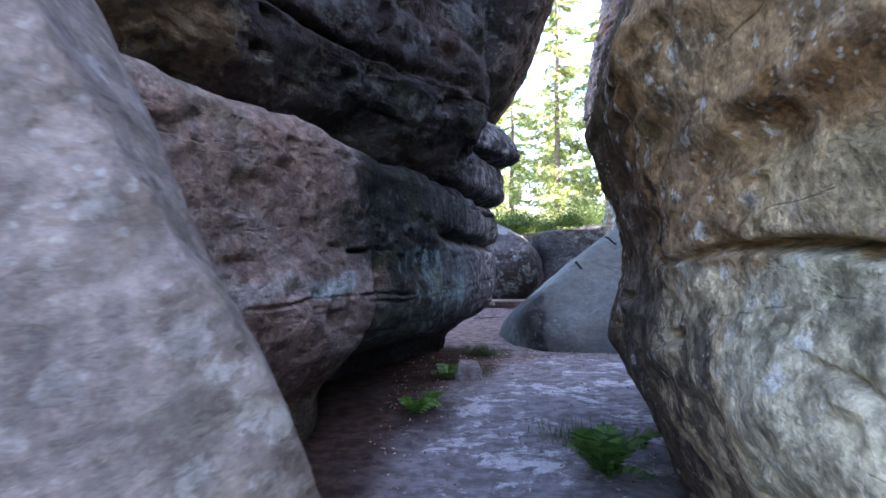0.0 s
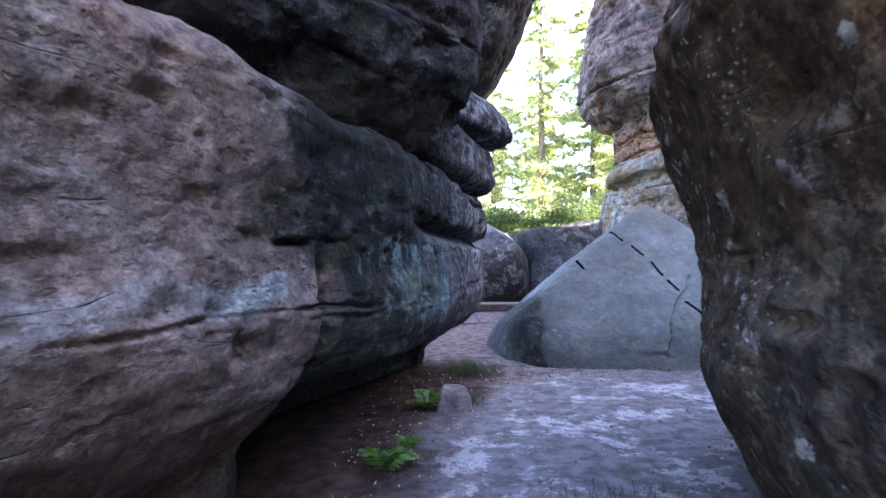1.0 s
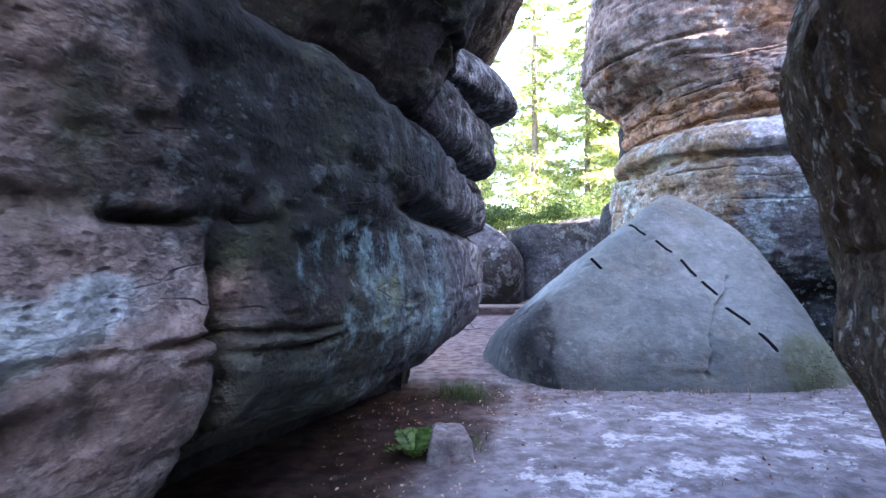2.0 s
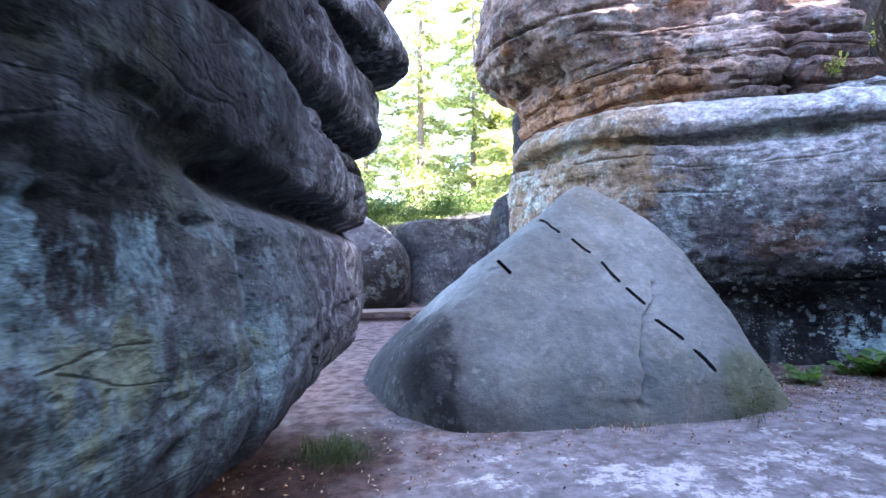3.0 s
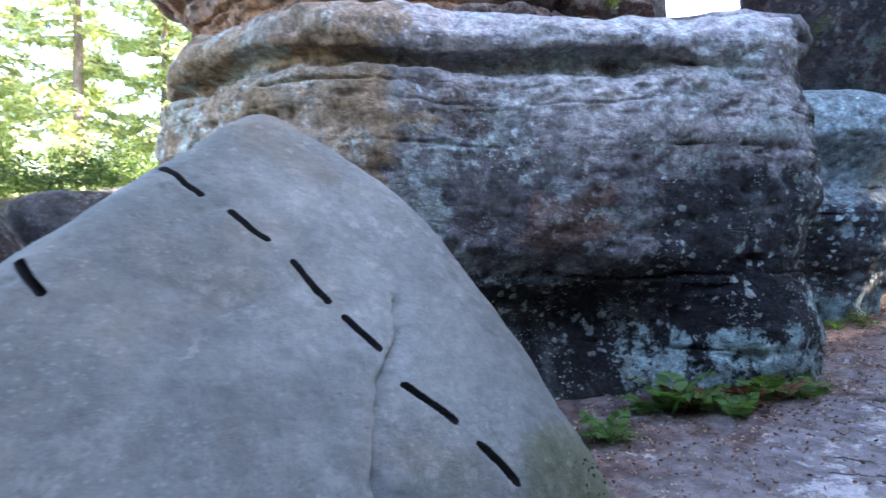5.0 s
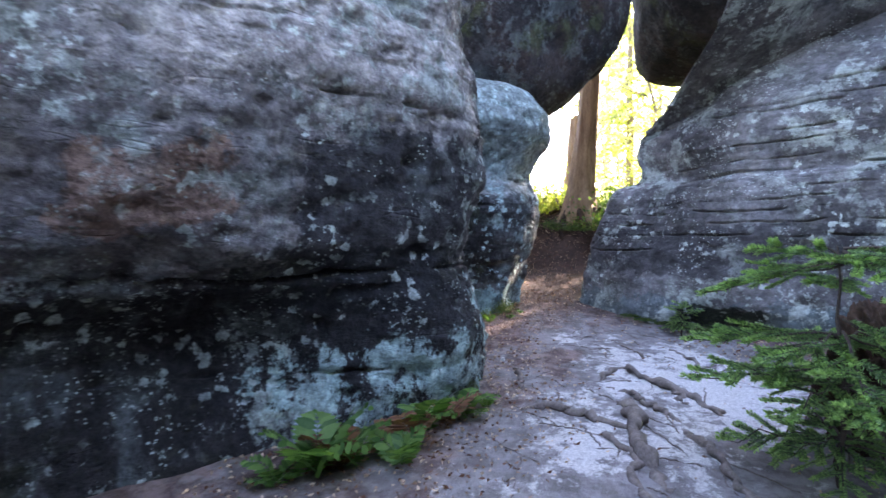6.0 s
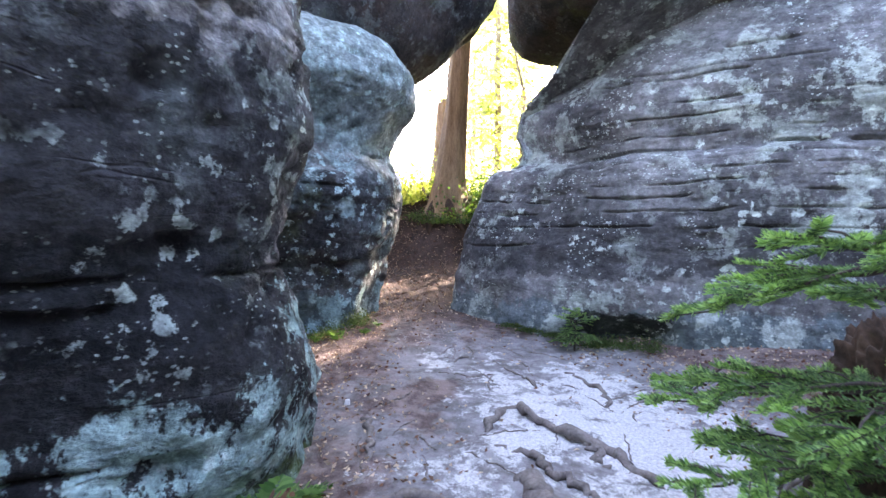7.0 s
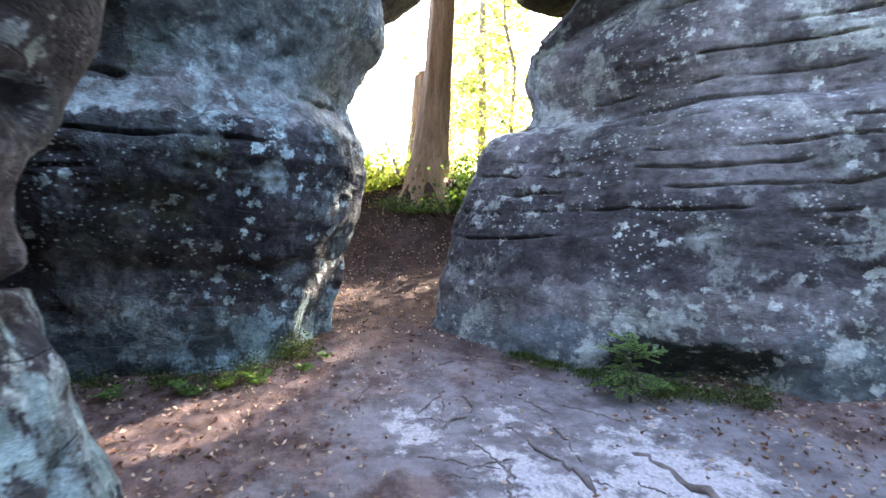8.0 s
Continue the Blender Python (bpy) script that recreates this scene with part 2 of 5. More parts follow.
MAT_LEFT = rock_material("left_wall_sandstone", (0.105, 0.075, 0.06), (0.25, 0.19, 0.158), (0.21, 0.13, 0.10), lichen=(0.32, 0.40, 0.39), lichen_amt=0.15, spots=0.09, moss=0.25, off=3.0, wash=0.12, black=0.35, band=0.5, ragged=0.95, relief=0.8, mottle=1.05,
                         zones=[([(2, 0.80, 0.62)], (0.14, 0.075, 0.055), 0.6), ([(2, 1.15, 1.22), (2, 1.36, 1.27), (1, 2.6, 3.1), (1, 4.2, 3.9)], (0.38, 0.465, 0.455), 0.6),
                                # darker towards the far end and in the upper courses
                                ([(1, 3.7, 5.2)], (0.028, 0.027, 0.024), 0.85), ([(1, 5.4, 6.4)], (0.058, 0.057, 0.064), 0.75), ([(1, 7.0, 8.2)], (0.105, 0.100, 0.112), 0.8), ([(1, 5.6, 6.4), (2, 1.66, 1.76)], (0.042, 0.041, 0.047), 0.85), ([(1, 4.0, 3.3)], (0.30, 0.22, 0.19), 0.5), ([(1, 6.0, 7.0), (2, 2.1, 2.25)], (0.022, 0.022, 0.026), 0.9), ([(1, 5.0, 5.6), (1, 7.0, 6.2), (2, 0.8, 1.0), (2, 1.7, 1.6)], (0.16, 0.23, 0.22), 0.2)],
                         # the two near-black zones here put the overhang's shade into the colour
                         overlays=[([(1, 4.1, 4.5), (2, 1.62, 1.80), (1, 7.2, 6.2)], (0.007, 0.007, 0.008), 0.96), ([(1, 3.9, 4.45), (1, 6.0, 5.2), (2, 1.2, 1.45)], (0.009, 0.010, 0.008), 0.95), ([(1, 4.1, 4.5), (1, 5.6, 5.1), (2, 1.3, 1.1)], (0.050, 0.058, 0.036), 0.6), ([(1, 4.6, 5.2), (1, 6.4, 6.1), (2, 0.5, 0.8), (2, 1.62, 1.5)], (0.17, 0.265, 0.265), 0.7, 0.5), ([(1, 4.8, 5.3), (1, 6.2, 5.9), (2, 1.5, 1.2)], (0.11, 0.115, 0.045), 0.75, 0.1),
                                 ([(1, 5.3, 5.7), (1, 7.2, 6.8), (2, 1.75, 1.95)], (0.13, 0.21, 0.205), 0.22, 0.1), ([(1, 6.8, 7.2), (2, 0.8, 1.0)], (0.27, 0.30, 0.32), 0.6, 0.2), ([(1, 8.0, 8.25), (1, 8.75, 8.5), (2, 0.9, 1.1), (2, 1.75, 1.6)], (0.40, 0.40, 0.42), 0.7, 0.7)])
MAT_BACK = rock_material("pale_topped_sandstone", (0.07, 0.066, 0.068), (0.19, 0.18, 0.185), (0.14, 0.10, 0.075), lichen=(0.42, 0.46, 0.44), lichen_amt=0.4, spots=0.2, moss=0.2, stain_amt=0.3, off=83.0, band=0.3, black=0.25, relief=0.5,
                         # round boulder: darker towards the foot, paler towards the top
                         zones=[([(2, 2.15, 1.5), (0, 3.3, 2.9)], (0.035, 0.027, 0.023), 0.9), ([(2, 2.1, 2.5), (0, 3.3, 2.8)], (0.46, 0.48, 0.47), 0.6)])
MAT_DARK = rock_material("dark_sandstone", (0.016, 0.014, 0.015), (0.058, 0.047, 0.044), (0.07, 0.038, 0.025), lichen_amt=0.12, spots=0.1, moss=0.4, off=11.0, black=0.4)
# darker copy of the dark sandstone; overhang shade is put into its colour
MAT_OVERHANG = rock_material("shade_dark_sandstone", (0.007, 0.006, 0.007), (0.030, 0.021, 0.020), (0.05, 0.026, 0.018), lichen_amt=0.10, spots=0.06, moss=0.18, off=15.0, black=0.5, relief=0.7,
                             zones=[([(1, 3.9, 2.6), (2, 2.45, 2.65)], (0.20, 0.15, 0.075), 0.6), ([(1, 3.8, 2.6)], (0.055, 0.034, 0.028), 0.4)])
MAT_RIGHT = rock_material("brown_sandstone", (0.46, 0.33, 0.165), (0.86, 0.70, 0.43), (0.33, 0.17, 0.065), lichen=(0.55, 0.53, 0.45), lichen_amt=0.15, spots=0.75, moss=0.5, stain_amt=0.75, off=21.0, black=0.15,
                          # brown above the crack, paler towards the near end, darker towards the far end
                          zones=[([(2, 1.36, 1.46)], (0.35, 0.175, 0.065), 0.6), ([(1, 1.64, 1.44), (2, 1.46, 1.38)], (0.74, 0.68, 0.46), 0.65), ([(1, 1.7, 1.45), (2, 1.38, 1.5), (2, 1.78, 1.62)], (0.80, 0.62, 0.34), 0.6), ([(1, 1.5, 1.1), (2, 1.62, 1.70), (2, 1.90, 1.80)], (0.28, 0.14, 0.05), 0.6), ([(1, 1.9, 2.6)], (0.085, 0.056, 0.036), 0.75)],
                          overlays=[([(1, 1.7, 2.2)], (0.085, 0.054, 0.033), 0.7, 0.3), ([(1, 1.5, 1.75), (2, 1.35, 1.2)], (0.13, 0.11, 0.085), 0.75, 0.6), ([(1, 2.0, 1.5), (2, 1.2, 0.8)], (0.34, 0.36, 0.16), 0.6, 0.2)], relief=0.6, mottle=1.3)
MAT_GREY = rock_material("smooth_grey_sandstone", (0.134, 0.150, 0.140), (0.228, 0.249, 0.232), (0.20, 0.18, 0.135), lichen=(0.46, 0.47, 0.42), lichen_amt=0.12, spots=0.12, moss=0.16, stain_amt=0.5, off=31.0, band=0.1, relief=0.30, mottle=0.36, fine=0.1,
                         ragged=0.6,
                         # wedge: foot darkened, shade put into the colour; darker left flank, mossy right foot
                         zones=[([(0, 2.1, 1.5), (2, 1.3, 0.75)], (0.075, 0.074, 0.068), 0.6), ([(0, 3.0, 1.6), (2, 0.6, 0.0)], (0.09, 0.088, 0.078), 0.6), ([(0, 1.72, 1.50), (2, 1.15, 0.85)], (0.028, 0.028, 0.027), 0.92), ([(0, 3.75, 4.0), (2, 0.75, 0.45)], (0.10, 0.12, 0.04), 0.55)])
MAT_SLAB = rock_material("grey_slab_sandstone", (0.155, 0.132, 0.12), (0.28, 0.245, 0.225), (0.22, 0.18, 0.13), lichen_amt=0.15, spots=0.2, moss=0.15, stain_amt=0.4, off=35.0, band=0.3, relief=0.4, mottle=1.0, fine=0.2)
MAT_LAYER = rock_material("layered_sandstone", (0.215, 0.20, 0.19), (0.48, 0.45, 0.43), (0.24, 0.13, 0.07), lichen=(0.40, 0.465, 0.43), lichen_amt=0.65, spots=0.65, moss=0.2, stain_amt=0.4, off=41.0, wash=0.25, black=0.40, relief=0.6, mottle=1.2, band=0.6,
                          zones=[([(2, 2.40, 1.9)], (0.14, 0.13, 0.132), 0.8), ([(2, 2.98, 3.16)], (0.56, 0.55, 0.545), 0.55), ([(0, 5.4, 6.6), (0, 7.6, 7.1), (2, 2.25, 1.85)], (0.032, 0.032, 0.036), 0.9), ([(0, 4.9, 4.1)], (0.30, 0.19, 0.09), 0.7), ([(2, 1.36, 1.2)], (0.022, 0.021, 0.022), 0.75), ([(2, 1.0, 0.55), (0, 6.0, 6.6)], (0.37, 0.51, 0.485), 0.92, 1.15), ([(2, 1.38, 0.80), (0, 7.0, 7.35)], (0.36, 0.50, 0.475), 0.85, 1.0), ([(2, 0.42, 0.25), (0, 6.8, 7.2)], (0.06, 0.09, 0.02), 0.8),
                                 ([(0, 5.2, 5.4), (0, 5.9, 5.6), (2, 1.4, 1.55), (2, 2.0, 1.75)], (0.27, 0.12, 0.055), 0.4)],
                          # black zone in the low undercut: its shade is put into the colour
                          overlays=[([(0, 6.0, 6.5), (0, 7.45, 7.0), (2, 0.92, 1.08), (2, 1.40, 1.3)], (0.020, 0.021, 0.024), 0.8), ([(0, 6.5, 5.9), (2, 1.25, 1.10)], (0.026, 0.025, 0.025), 0.9), ([(0, 7.15, 7.5), (2, 1.40, 1.55)], (0.040, 0.038, 0.040), 0.7), ([(0, 7.15, 7.4), (2, 1.4, 1.0)], (0.30, 0.43, 0.42), 0.65, 0.8)])
MAT_CAP = rock_material("warm_layered_sandstone", (0.21, 0.135, 0.112), (0.53, 0.40, 0.34), (0.42, 0.19, 0.075), lichen_amt=0.25, spots=0.3, moss=0.1, stain_amt=0.75, off=51.0, band=1.5, black=0.3, mottle=1.2,
                        zones=[([(0, 6.0, 4.9), (2, 4.3, 3.9)], (0.36, 0.165, 0.06), 0.55), ([(0, 5.9, 6.2)], (0.13, 0.09, 0.085), 0.5)],
                        overlays=[([(2, 4.6, 3.8), (0, 6.6, 5.6)], (0.045, 0.026, 0.020), 0.8, 0.2)])
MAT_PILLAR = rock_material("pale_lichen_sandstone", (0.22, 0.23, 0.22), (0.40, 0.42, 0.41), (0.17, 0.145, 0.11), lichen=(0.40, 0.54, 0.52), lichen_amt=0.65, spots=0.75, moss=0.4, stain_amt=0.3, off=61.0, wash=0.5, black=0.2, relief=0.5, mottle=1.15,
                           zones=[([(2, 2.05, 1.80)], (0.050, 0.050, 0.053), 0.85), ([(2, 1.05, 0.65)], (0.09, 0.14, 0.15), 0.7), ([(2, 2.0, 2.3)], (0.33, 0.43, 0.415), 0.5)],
                           # dark left hollow and upper-left recess: shade put into the colour
                           overlays=[([(2, 0.85, 1.1), (2, 2.02, 1.82), (1, 7.85, 8.3)], (0.024, 0.024, 0.026), 0.76), ([(2, 1.05, 0.75), (1, 8.75, 8.45)], (0.28, 0.43, 0.43), 0.85, 0.6), ([(1, 8.45, 8.85), (2, 2.05, 2.25)], (0.045, 0.040, 0.041), 0.85)])
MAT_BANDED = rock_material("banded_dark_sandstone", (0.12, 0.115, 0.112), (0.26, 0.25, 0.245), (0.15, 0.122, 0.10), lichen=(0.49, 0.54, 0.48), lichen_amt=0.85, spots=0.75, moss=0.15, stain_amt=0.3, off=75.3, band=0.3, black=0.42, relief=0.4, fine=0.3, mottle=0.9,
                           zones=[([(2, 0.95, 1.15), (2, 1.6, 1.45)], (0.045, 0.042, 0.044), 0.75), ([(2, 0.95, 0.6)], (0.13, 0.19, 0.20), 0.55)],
                           # dark moss in the foot hollow, with its shade put into the colour
                           overlays=[([(2, 0.80, 0.68), (1, 5.3, 5.5), (1, 6.25, 6.05)], (0.028, 0.030, 0.018), 0.85)])
MAT_GROUND = ground_material()
MAT_BARK = plain_material("bleached_bare_wood", (0.17, 0.095, 0.05), (0.40, 0.26, 0.155), 5, 0.8, 0.9, (3, 3, 0.5))
MAT_TRUNK = plain_material("conifer_bark", (0.14, 0.105, 0.085), (0.32, 0.26, 0.21), 9, 0.9, 0.8, (2, 2, 0.6))
MAT_TWIG = plain_material("dark_twig_bark", (0.045, 0.033, 0.026), (0.11, 0.085, 0.07), 14, 0.9, 0.5, (2, 2, 0.8))
MAT_BIRCH = plain_material("pale_bark", (0.30, 0.27, 0.24), (0.66, 0.62, 0.57), 4, 0.8, 0.4, (1, 1, 3))
MAT_NEEDLE = plain_material("spruce_needles", (0.075, 0.14, 0.062), (0.22, 0.34, 0.14), 6, 0.6, 0, translucent=0.3, rand=0.5)
MAT_FRESH = plain_material("new_spruce_needles", (0.20, 0.34, 0.11), (0.40, 0.56, 0.22), 6, 0.55, 0, translucent=0.35, rand=0.5)
MAT_FARLEAF = plain_material("sunlit_needles", (0.26, 0.29, 0.14), (0.54, 0.53, 0.31), 2, 0.6, 0, translucent=0.45, rand=0.6)
MAT_BROADLEAF = plain_material("yellow_green_leaves", (0.18, 0.22, 0.055), (0.40, 0.39, 0.11), 2, 0.5, 0, translucent=0.55, rand=0.6)
MAT_SHRUB = plain_material("bilberry_leaves", (0.035, 0.068, 0.018), (0.10, 0.14, 0.035), 3, 0.55, 0, translucent=0.35, rand=0.6)
MAT_FERN = plain_material("fern_green", (0.054, 0.128, 0.033), (0.17, 0.29, 0.082), 6, 0.5, 0, translucent=0.4, rand=0.4)
MAT_DEADFERN = plain_material("dead_fern", (0.13, 0.06, 0.035), (0.24, 0.12, 0.06), 8, 0.9, 0, translucent=0.15, rand=0.5)
MAT_GRASS = plain_material("grass_blades", (0.035, 0.055, 0.022), (0.10, 0.125, 0.055), 6, 0.6, 0, translucent=0.3, rand=0.6)
MAT_LITTER = plain_material("fallen_leaf", (0.20, 0.095, 0.055), (0.66, 0.48, 0.32), 6, 0.8, 0, rand=0.9)
MAT_ROOT = plain_material("weathered_root", (0.10, 0.078, 0.066), (0.29, 0.24, 0.21), 12, 0.85, 0.7)
MAT_PLANK = plain_material("weathered_plank", (0.16, 0.115, 0.09), (0.33, 0.25, 0.205), 6, 0.85, 0.4, (0.4, 4, 4))
MAT_STONE = plain_material("white_stone", (0.55, 0.53, 0.50), (0.78, 0.76, 0.72), 20, 0.8, 0.3)
# near-black lining of slots and seam: groove shade put into the colour
MAT_GROOVE_SHADE = plain_material("groove_shade", (0.004, 0.004, 0.004), (0.010, 0.009, 0.008), 20, 0.95, 0.2)


# ---------------------------------------------------------------- mesh helpers
def mesh_object(name, verts, faces, material, parent=None, label="", flat=False):
    me = bpy.data.meshes.new(name)
    me.from_pydata(verts if isinstance(verts, list) else verts.tolist(), [], faces if isinstance(faces, list) else faces.tolist())
    me.materials.append(material)
    if not flat:
        me.polygons.foreach_set("use_smooth", [True] * len(me.polygons))
    me.update()
    ob = new(name, me)
    if parent:
        ob.parent = parent
    if label:
        tagged(ob, label)
    return ob


def part(name, bm, material, parent, label=""):
    me = bpy.data.meshes.new(name)
    bm.to_mesh(me)
    bm.free()
    me.materials.append(material)
    me.polygons.foreach_set("use_smooth", [True] * len(me.polygons))
    ob = new(name, me)
    ob.parent = parent
    if label:
        tagged(ob, label)
    return ob


def thing(name, place, label, category, group="", kind=""):
    ob = new(name)
    ob.location = place
    ob.empty_display_size = 0.1
    return tagged(ob, label, category, group, kind)


def spline(points, n, closed=True):
    """Catmull-Rom through the points, n samples at even steps along it."""
    pts = np.array(points, float)
    k, out = len(pts), []
    for i in range(k if closed else k - 1):
        if closed:
            a, b, c, d = (pts[(i + j - 1) % k] for j in range(4))
        else:
            a, b, c, d = pts[max(i - 1, 0)], pts[i], pts[i + 1], pts[min(i + 2, k - 1)]
        t = np.linspace(0, 1, 24, endpoint=False)[:, None]
        out.append(0.5 * (2 * b + (c - a) * t + (2 * a - 5 * b + 4 * c - d) * t ** 2 + (3 * b - a - 3 * c + d) * t ** 3))
    out = np.concatenate(out)
    out = np.vstack([out, out[:1] if closed else pts[-1:]])
    s = np.concatenate([[0], np.cumsum(np.linalg.norm(np.diff(out, axis=0), axis=1))])
    q = np.linspace(0, s[-1], n, endpoint=not closed)
    return np.stack([np.interp(q, s, out[:, j]) for j in range(out.shape[1])], 1)


def relief(P, N, seed, lump, rough, beds, cracks, courses=None):
    """Offsets along the normals: lumps, roughness, thin beds and open joints. Joint: z, depth, width, slope x, slope y."""
    d = lump * fbm(P * (0.9, 0.9, 1.2), 3, seed) + rough * fbm(P * (3.2, 3.2, 5.0), 4, seed + 20, 0.55)
    wob = 0.05 * fbm(P * 1.3, 3, seed + 40)
    layer = np.stack([P[:, 0] * 0.35, P[:, 1] * 0.35, (P[:, 2] + wob) * 5.5], 1)
    d += beds * fbm(layer, 3, seed + 50, 0.6)
    d -= rough * 1.1 * np.clip(fbm(P * (5.5, 5.5, 9.0), 2, seed + 60) - 0.28, 0, 1) * 2.2
    if courses:
        high, amp = courses
        q = (P[:, 2] + 0.10 * fbm(P * (0.45, 0.45, 0.3), 2, seed + 80) + wob * 0.8) / high
        q = q + 0.35 * vnoise(np.stack([q * 0.9, q * 0 + seed, q * 0], 1), seed + 81)
        k = np.floor(q)
        f = q - k
        pillow = np.sqrt(np.clip(1 - (2 * f - 1) ** 2, 0, 1)) - 0.75
        along = vnoise(np.stack([P[:, 0] * 0.8, P[:, 1] * 0.8, k * 3.7], 1), seed + 82)
        d += amp * (pillow * np.clip(0.6 + 0.9 * along, 0.12, 1.3) + 0.45 * along)
    jit = 0.014 * fbm(P * (3.5, 3.5, 1.5), 3, seed + 90)
    for z, depth, width, sx, sy, *span in cracks:
        q = P[:, 2] + wob * 1.1 + jit - z - sx * P[:, 0] - sy * P[:, 1]
        strength = 0.30 + 0.85 * vnoise(P * (0.8, 0.8, 0.1) + 5.1 * z, seed + 70) + 0.55 * vnoise(P * (3.1, 3.1, 0.3) + 2.3 * z, seed + 71)
        if depth < 0.09:
            strength = 0.12 + 1.25 * vnoise(P * (1.5, 1.5, 0.2) + 5.1 * z, seed + 70) + 0.8 * vnoise(P * (4.3, 4.3, 0.4) + 2.3 * z, seed + 71) + 0.7 * vnoise(P * (12, 12, 1) + 1.7 * z, seed + 72)
        if depth > 0.14:
            strength = 0.8 + 0.3 * (strength - 0.3)
        if span:
            strength = strength * smooth(span[1], span[2], P[:, span[0]]) if span[2] > span[1] else strength * smooth(-span[1], -span[2], -P[:, span[0]])
        d -= depth * np.clip(strength, 0.0, 1.1) * np.exp(-(q / width) ** 2)
    return d


def pushes(P, N, blobs):
    for x, y, z, rx, ry, rz, amount in blobs:
        w = np.exp(-(((P[:, 0] - x) / rx) ** 2 + ((P[:, 1] - y) / ry) ** 2 + ((P[:, 2] - z) / rz) ** 2))
        P = P + N * (amount * w)[:, None]
    return P


def grid_normals(G):
    du = np.roll(G, -1, 1) - np.roll(G, 1, 1)
    dv = np.empty_like(G)
    dv[1:-1], dv[0], dv[-1] = G[2:] - G[:-2], G[1] - G[0], G[-1] - G[-2]
    n = np.cross(du, dv)
    return n / np.maximum(np.linalg.norm(n, axis=2, keepdims=True), 1e-9)


def loft_rock(name, outline, profile, material, label, seed=1, step=0.05, lump=0.10, rough=0.03, beds=0.03,
              cracks=(), blobs=(), shift=(), dome=0.4, weight=None, courses=None, other=None, blend=None, ease=5):
    """A rock from its plan and the inset of its side at each height; other, blend: a second profile and its share at each corner of the plan."""
    xy = np.array(outline)
    if np.sum(xy[:, 0] * np.roll(xy[:, 1], -1) - np.roll(xy[:, 0], -1) * xy[:, 1]) < 0:
        outline = outline[::-1]
        weight = weight[::-1] if weight else None
        blend = blend[::-1] if blend else None
    length = np.sum(np.linalg.norm(np.diff(spline(outline, 200), axis=0), axis=1))
    n = int(length / step)
    wts = np.ones(len(outline)) if weight is None else np.array(weight, float)
    shares = np.zeros(len(outline)) if blend is None else np.array(blend, float)
    full = spline([(*p, w, b) for p, w, b in zip(outline, wts, shares)], n)
    ring, wt, share = full[:, :2], full[:, 2], np.clip(full[:, 3], 0, 1)
    tan = np.roll(ring, -1, 0) - np.roll(ring, 1, 0)
    tan = sum(np.roll(tan, k, 0) for k in range(-ease, ease + 1))
    nor = np.stack([tan[:, 1], -tan[:, 0]], 1)
    nor /= np.linalg.norm(nor, axis=1, keepdims=True)
    zs, ins = np.array(profile, float).T
    z = np.linspace(zs[0], zs[-1], int((zs[-1] - zs[0]) / step) + 1)
    for c in cracks:
        level = c[0] + np.mean(ring @ np.array(c[3:5]))
        z = np.concatenate([z, np.arange(level - 0.08, level + 0.08, 0.007)])
    z = np.unique(np.round(z[(z >= zs[0]) & (z <= zs[-1])] / 0.0035) * 0.0035)
    z[0], z[-1] = zs[0], zs[-1]
    rows = len(z)

    def eased(profile):
        heights, depths = np.array(profile, float).T
        even = np.linspace(zs[0], zs[-1], 400)
        fine = np.convolve(np.pad(np.interp(even, heights, depths), 6, mode='edge'), np.hanning(13) / np.hanning(13).sum(), 'valid')
        return np.interp(z, even, fine)
    inset = eased(profile)[:, None] * wt[None]
    if other:
        inset = inset * (1 - share[None]) + eased(other)[:, None] * share[None]
    G = np.zeros((rows, n, 3))
    G[:, :, :2] = ring[None] - nor[None] * inset[:, :, None]
    G[:, :, 2] = z[:, None]
    if shift:
        h = (z - zs[0]) / (zs[-1] - zs[0])
        G[:, :, 0] += shift[0] * h[:, None] ** 1.3
        G[:, :, 1] += shift[1] * h[:, None] ** 1.3
    mid = G[-1].mean(0)
    caps = []
    m = 14
    for k in range(1, m + 1):
        f = k / m
        r = mid + (G[-1] - mid) * (1 - f)
        r[:, 2] = zs[-1] + dome * (1 - (1 - f) ** 2)
        caps.append(r)
    G = np.concatenate([G, np.array(caps)])
    rows += m
    N = grid_normals(G).reshape(-1, 3)
    P = pushes(G.reshape(-1, 3), N, blobs)
    N = grid_normals(P.reshape(rows, n, 3)).reshape(-1, 3)
    P = P + N * relief(P, N, seed, lump, rough, beds, cracks, courses)[:, None]
    idx = np.arange(rows * n).reshape(rows, n)
    nxt = np.roll(idx, -1, 1)
    faces = np.stack([idx[:-1], nxt[:-1], nxt[1:], idx[1:]], -1).reshape(-1, 4)
    ob = mesh_object(name, P, faces, material)
    return tagged(ob, label, "rock")


def facet_shape(dirs, centre, planes, sharp):
    """The rounded body that the planes cut out, seen from its centre: plane: normal, and a point on it."""
    s = np.zeros(len(dirs))
    for nrm, pt in planes:
        nv = np.array(nrm, float)
        nv /= np.linalg.norm(nv)
        d = max(0.05, float(nv @ (np.array(pt, float) - centre)))
        s += np.clip(dirs @ nv / d, 0, None) ** sharp
    return np.maximum(s, 1e-12) ** (-1.0 / sharp)


def near_segments(P, segs):
    best = np.full(len(P), 9.0)
    for a, b in segs:
        a, b = np.array(a), np.array(b)
        t = np.clip((P - a) @ (b - a) / ((b - a) @ (b - a)), 0, 1)
        best = np.minimum(best, np.linalg.norm(P - a - t[:, None] * (b - a), axis=1))
    return best


